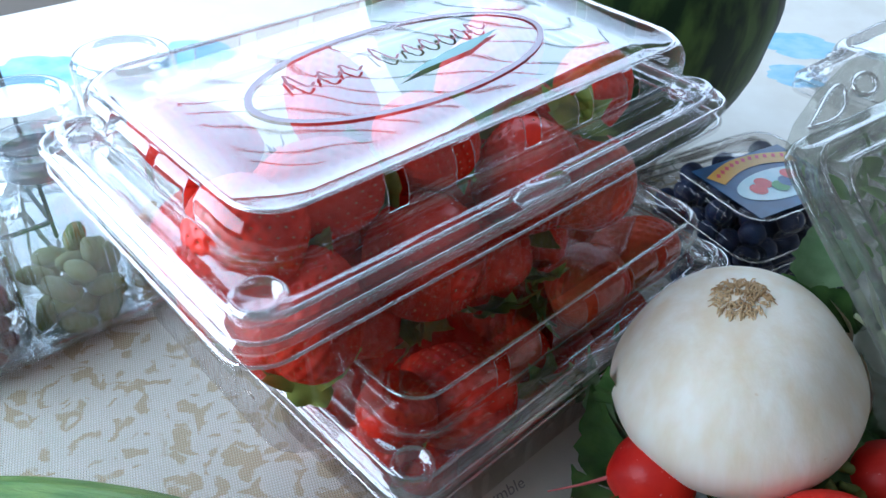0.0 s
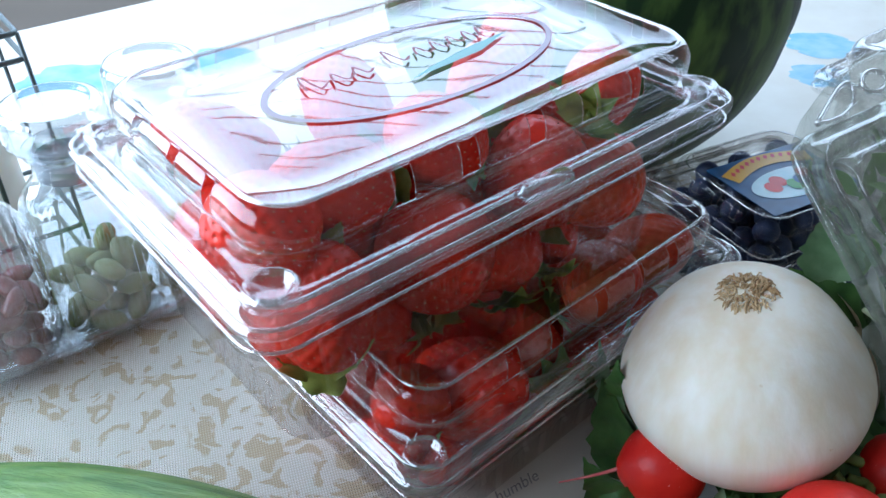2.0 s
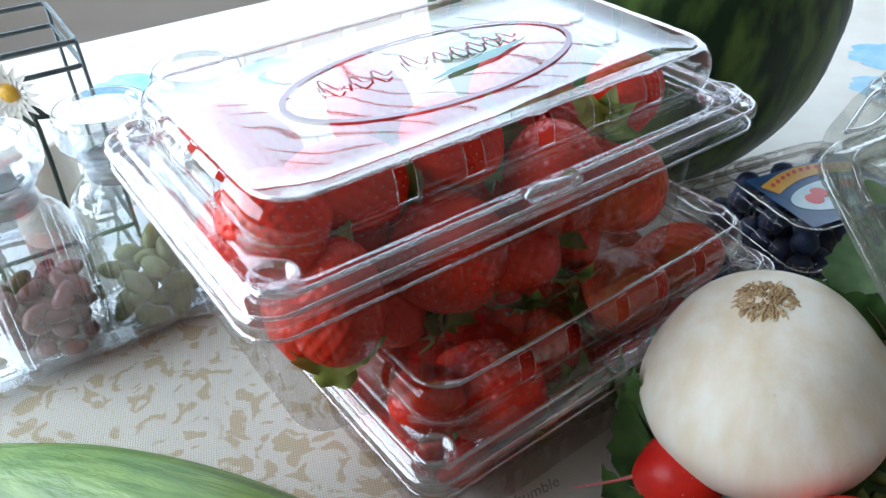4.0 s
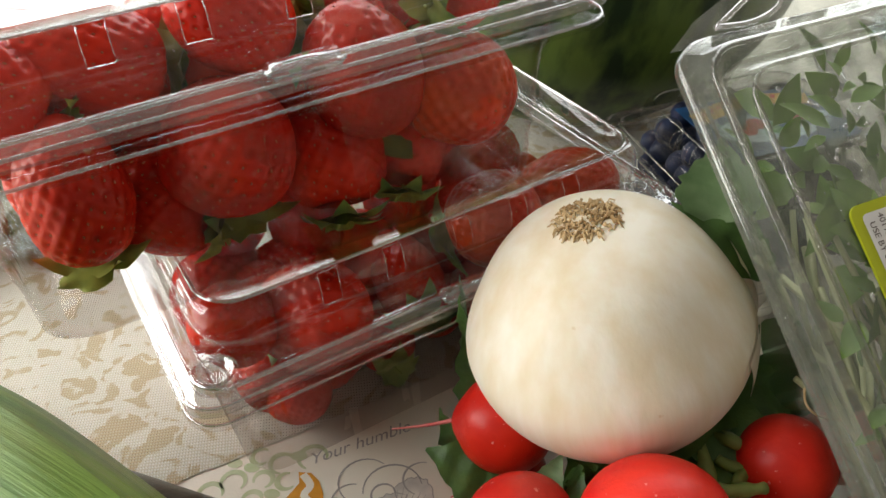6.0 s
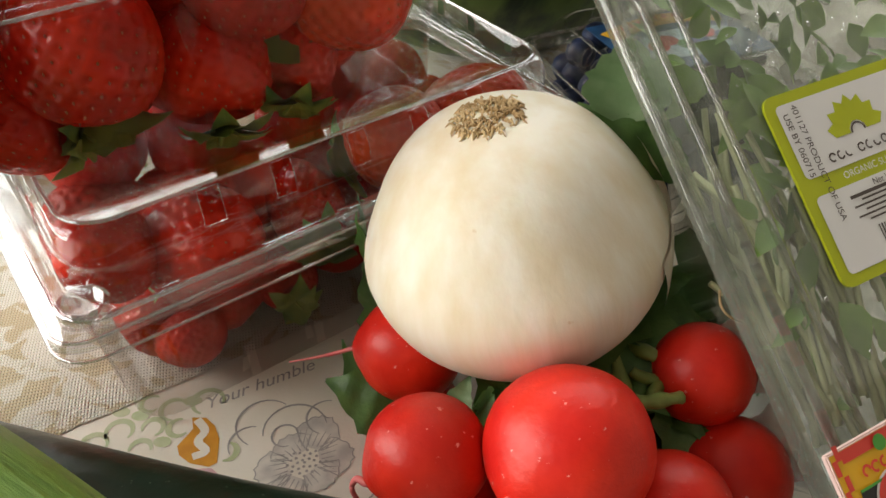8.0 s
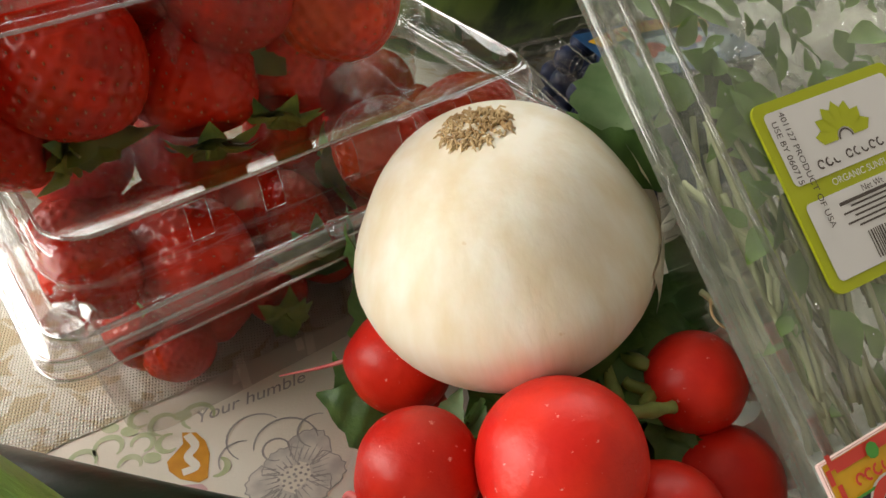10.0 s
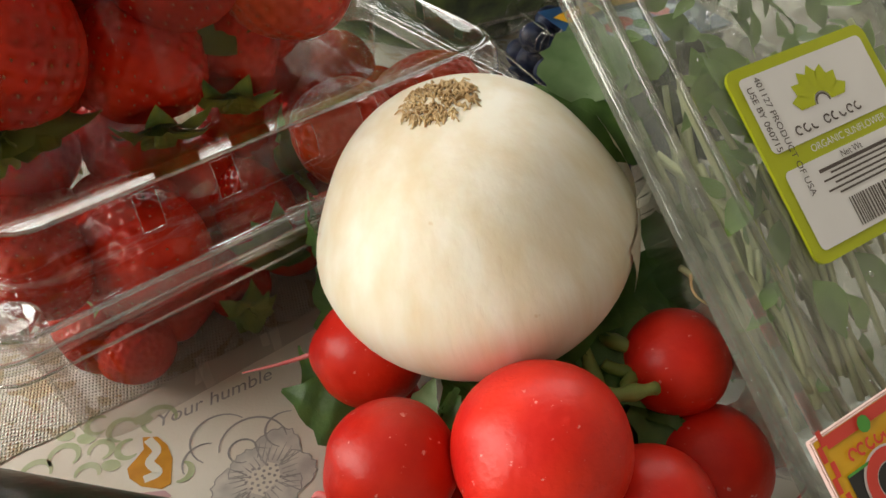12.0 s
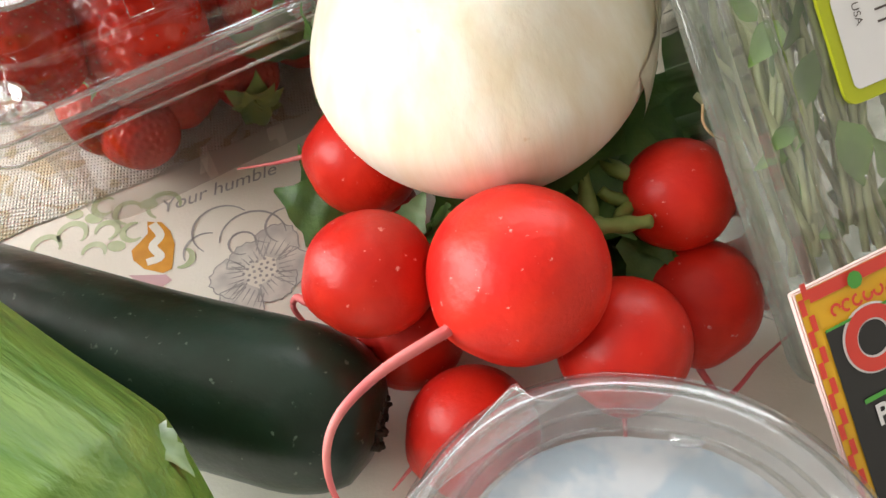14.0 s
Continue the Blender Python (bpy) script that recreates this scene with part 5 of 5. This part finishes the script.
# ---- blueberries ----
BU, BV = Vector((0.883, 0.469, 0)).normalized(), Vector((-0.469, 0.883, 0)).normalized()
BLUE = frame_of((0.203, 0.424, 0.0015), BU, BV, (0, 0, 1))
clamshell("clear plastic blueberry clamshell with blue label behind the onion", BLUE, 0.12, 0.11, 0.058, 0.018, 3, plastic=PLASTIC_DIM, nx=24, ny=24, bead=0.5)
bl = part("printed_label", block(-0.0345, -0.033, 0.0748, 0.036, 0.02, 0.0753, 0.0002), PRINT_BLUE, None, smooth=False)
bl.matrix_world = BLUE
tagged(bl, "blue paper label with yellow band and red fruit print", "label")
part("yellow_band", ribbon(bmesh.new(), [(-0.03 + 0.0031 * k, 0.005 + 0.008 * math.sin(math.pi * k / 20)) for k in range(21)], 0.011, 0.0757), PRINT_YELLOW, bl, "yellow printed band", smooth=False)
for k in range(11):
    part("band_mark", ribbon(bmesh.new(), [(-0.026 + 0.0052 * k, 0.0055 + 0.008 * math.sin(math.pi * (k + 0.6) / 11.5)), (-0.0235 + 0.0052 * k, 0.0085 + 0.008 * math.sin(math.pi * (k + 0.6) / 11.5))], 0.0022, 0.0759), PRINT_RED, bl, smooth=False)
part("pale_panel", flat(bmesh.new(), arc(0.002, -0.012, 0.03, 0, 350, 28, 0.45), 0.0756), PRINT_SKY, bl, smooth=False)
for k in range(6):
    part("printed_fruit", flat(bmesh.new(), arc(-0.014 + 0.007 * k, -0.012 + 0.004 * math.sin(k * 2), 0.0052, 0, 340, 12), 0.0758 + 0.0001 * k), (PRINT_RED, PRINT_RED, PRINT_GREEN, PRINT_BLUE, PRINT_RED, PRINT_BLUE)[k], bl, smooth=False)
me = bpy.data.meshes.new("berry_skin")
bm = revolve([(0.0001, -0.007), (0.0035, -0.0063), (0.0065, -0.0035), (0.0075, 0.0), (0.0066, 0.0035), (0.0042, 0.006), (0.0026, 0.0068), (0.0022, 0.0062), (0.0001, 0.0058)], 16)
bmesh.ops.recalc_face_normals(bm, faces=bm.faces)
bm.to_mesh(me)
bm.free()
me.shade_smooth()
me.materials.append(BLUEBERRY)
rnd = random.Random(4)
for i in range(6):
    for j in range(6):
        for k in range(5):
            if k < 4 or (i + j) % 2 == 0:
                if 0 < i < 5 and 0 < j < 5 and k < 3:
                    continue
                b = new("blueberry", me)
                b.matrix_world = BLUE @ pose(-0.036 + 0.0144 * i + rnd.uniform(-0.002, 0.002), -0.032 + 0.0128 * j + rnd.uniform(-0.002, 0.002), 0.0095 + 0.0136 * k, rnd.uniform(0, 360), rnd.uniform(0, 360))
                tagged(b, "dusky dark blue blueberry in a clear clamshell", "blueberry", "blueberries in the clamshell")

# ---- watermelon ----
melon = thing("watermelon", "large dark green mottled watermelon behind the strawberry clamshells", "watermelon", pose(0.107, 0.575, 0.138, 12, 8, 30))
part("rind", revolve([(max(0.0003, 0.138 * math.sin(math.pi * i / 48)), -0.138 * math.cos(math.pi * i / 48)) for i in range(49)], 72, wobble=0.012), MELON, melon)

# ---- spice jars on a glass tray ----
tray = thing("glass_tray", "clear glass tray with a thick rim under the spice jars", "tray", frame_of((-0.25, 0.41, 0.002), U, V, (0, 0, 1)))
def gring(inset, z, r=0.02):
    return rrect(0.13 - inset, 0.09 - inset, r, z, 12, 8, 6)
part("glass", loft([gring(0.02, 0.004), gring(0.008, 0.0), gring(0.003, 0.002), gring(0.0, 0.009), gring(0.002, 0.0105), gring(0.005, 0.009), gring(0.01, 0.0045), gring(0.02, 0.004)], cap0=True), GLASS, tray)


def bean_mesh(name, a, b, c, bend, material):
    bm = bmesh.new()
    rings = []
    for i in range(9):
        th = math.pi * min(max(i / 8, 0.02), 0.98)
        rings.append([(-a * math.cos(th), b * math.sin(th) * math.cos(k * math.pi / 4) + bend * math.cos(th) ** 2, c * math.sin(th) * math.sin(k * math.pi / 4)) for k in range(8)])
    loft(rings, bm, True, True)
    m = bpy.data.meshes.new(name)
    bmesh.ops.recalc_face_normals(bm, faces=bm.faces)
    bm.to_mesh(m)
    bm.free()
    m.shade_smooth()
    m.materials.append(material)
    return m


BEAN = bean_mesh("bean_skin", 0.0088, 0.0052, 0.005, 0.0015, RED_BEAN)
PEP = bean_mesh("pod_skin", 0.0105, 0.0062, 0.0055, 0.0, PEPITA)
KERNEL = bean_mesh("kernel_skin", 0.005, 0.0038, 0.003, 0.0, YELLOW)


def spice_jar(x, y, label, filling, fill, names, seed, apart=0.0085, z0=0.0068):
    j = thing("spice_jar", label, "jar", pose(x, y, z0, 0, 0, seed * 31), "spice jars on the tray")
    size = 1.15
    outer = [(0.0001, 0.002), (0.018, 0.0015), (0.0225, 0.0), (0.0255, 0.003), (0.0262, 0.010), (0.0262, 0.028), (0.0262, 0.045), (0.0255, 0.066), (0.0235, 0.072), (0.0185, 0.078), (0.0158, 0.081), (0.015, 0.087), (0.0152, 0.091), (0.0172, 0.092), (0.0172, 0.0945), (0.0145, 0.0945), (0.0135, 0.09), (0.0138, 0.08)]
    part("glass_body", revolve([(size * r, size * z) for r, z in outer], 96, flutes=32, flute_depth=0.001, flute_range=(0.003, 0.077)), GLASS, j)
    stop = [(0.0125, 0.078), (0.013, 0.094), (0.0165, 0.0952), (0.0205, 0.097), (0.0222, 0.1), (0.0222, 0.111), (0.0208, 0.1145), (0.0175, 0.1155), (0.0165, 0.1135), (0.014, 0.113), (0.0001, 0.113)]
    part("stopper", revolve([(size * r, size * z) for r, z in stop], 72, flutes=24, flute_depth=0.0006, flute_range=(0.114, 0.129)), GLASS, j, "ribbed clear glass stopper")
    part("seal", revolve([(size * r, size * z) for r, z in ((0.0135, 0.080), (0.0143, 0.0805), (0.0143, 0.0895), (0.0135, 0.09))], 32), mat("seal_plastic", (0.75, 0.8, 0.85), 0.5), j)
    rnd = random.Random(seed)
    nm, lb, cat, grp = names
    placed = []
    for t in range(4000):
        r, a = 0.021 * math.sqrt(rnd.random()), rnd.uniform(0, 6.28)
        p = Vector((r * math.cos(a), r * math.sin(a), 0.006 + fill * rnd.random()))
        if all((p - q).length > apart for q in placed):
            placed.append(p)
            b = new(nm, filling)
            b.matrix_world = pose(x, y, z0) @ Matrix.Translation(p) @ pose(0, 0, 0, rnd.uniform(-35, 35), rnd.uniform(-35, 35), rnd.uniform(0, 360))
            tagged(b, lb, cat, grp)
            if len(placed) >= 75:
                break
    return j


spice_jar(-0.229, 0.345, "ribbed clear glass spice jar half full of red beans", BEAN, 0.034, ("kidney_bean", "dark red kidney bean in a glass jar", "bean", "kidney beans in the jar"), 1, 0.0095)
spice_jar(-0.184, 0.3835, "ribbed clear glass spice jar with pale green pods", PEP, 0.03, ("seed_pod", "pale green dried pod in a glass jar", "pod", "green pods in the jar"), 2, 0.0122)
spice_jar(-0.150, 0.434, "ribbed clear glass spice jar with yellow kernels", KERNEL, 0.016, ("corn_kernel", "yellow dried kernel in a glass jar", "kernel", "kernels in the jar"), 3)

# ---- wire stand with candle and daisy ----
STAND = frame_of((-0.281, 0.455, 0.007), U, V, (0, 0, 1))
stand = thing("wire_stand", "dark wire candle stand on the glass tray behind the jars", "stand", STAND)
for sx in (-1, 1):
    for sy in (-1, 1):
        part("leg", tube([(sx * 0.043, sy * 0.043, 0.0), (sx * 0.04, sy * 0.04, 0.14)], 0.0013, 8), WIRE, stand)
for z, h in ((0.14, 0.04), (0.125, 0.0404), (0.012, 0.0428)):
    pts = [(x, y, z) for x, y, _ in rrect(h, h, 0.004, 0, 2, 2, 3)]
    part("wire_ring", tube(pts + pts[:2], 0.0016, 8), WIRE, stand)
candle = thing("pillar_candle", "short cream pillar candle inside the wire stand", "candle", STAND)
part("wax", revolve([(0.0001, 0.0), (0.023, 0.0), (0.024, 0.002), (0.024, 0.07), (0.0225, 0.072), (0.016, 0.071), (0.0001, 0.069)], 40), WAX, candle)
part("wick", tube([(0, 0, 0.068), (0.001, 0, 0.078)], 0.0008, 6), DARK_LEAF, candle)
daisy = thing("artificial_daisy", "white artificial daisy with a yellow centre and dark leaves", "flower", Matrix.Translation((-0.2542, 0.42, 0.1289)))
for k in range(18):
    a = k * 2 * math.pi / 18
    part("petal", blade(bmesh.new(), (0, 0, 0), (0.0195 * math.cos(a), -0.006, 0.0195 * math.sin(a)), 0.0032, (0, -1, 0), 0.002, 6, 0, 0.3, 0.8, k), PETAL, daisy)
c = part("flower_centre", revolve([(0.0001, 0.008), (0.0032, 0.0076), (0.0052, 0.006), (0.0055, 0.002)], 20), YELLOW, daisy)
c.rotation_euler = (radians(90), 0, 0)
for k in range(4):
    a = k * 1.6
    part("leaf", blade(bmesh.new(), (0, 0.004, -0.01), (0.013 * math.cos(a), 0.01, -0.022 + 0.008 * math.sin(a)), 0.005, (0, -1, 0), 0.003, 6, 0.1, 0.3, 0.6, k), DARK_LEAF, daisy)
part("stem", tube(smooth_path([(0, 0.003, 0), (0.002, 0.008, -0.03), (0.0, 0.01, -0.122)], 4), 0.0015, 6), DARK_LEAF, daisy)

# ---- packages behind the sprouts ----
BACKBOX = frame_of((0.352, 0.565, 0.0015), U, V, (0, 0, 1))
clamshell("empty clear plastic clamshell standing behind the sprout clamshell", BACKBOX, 0.12, 0.1, 0.07, 0.026, 3, nx=24, ny=24, bead=0.6)
pack = thing("upright_carton", "grey-white upright carton with an orange printed patch", "carton", frame_of((0.425, 0.6, 0), U, V, (0, 0, 1)))
part("box", block(-0.03, -0.025, 0, 0.03, 0.025, 0.17, 0.002), mat("grey_card", (0.6, 0.58, 0.55), 0.5), pack, smooth=False)
part("orange_patch", block(-0.02, -0.0262, 0.1, 0.02, -0.0254, 0.14, 0.0002), PRINT_YELLOW, pack, smooth=False)
part("red_stripe", block(-0.02, -0.0262, 0.085, 0.02, -0.0254, 0.094, 0.0002), PRINT_RED, pack, smooth=False)
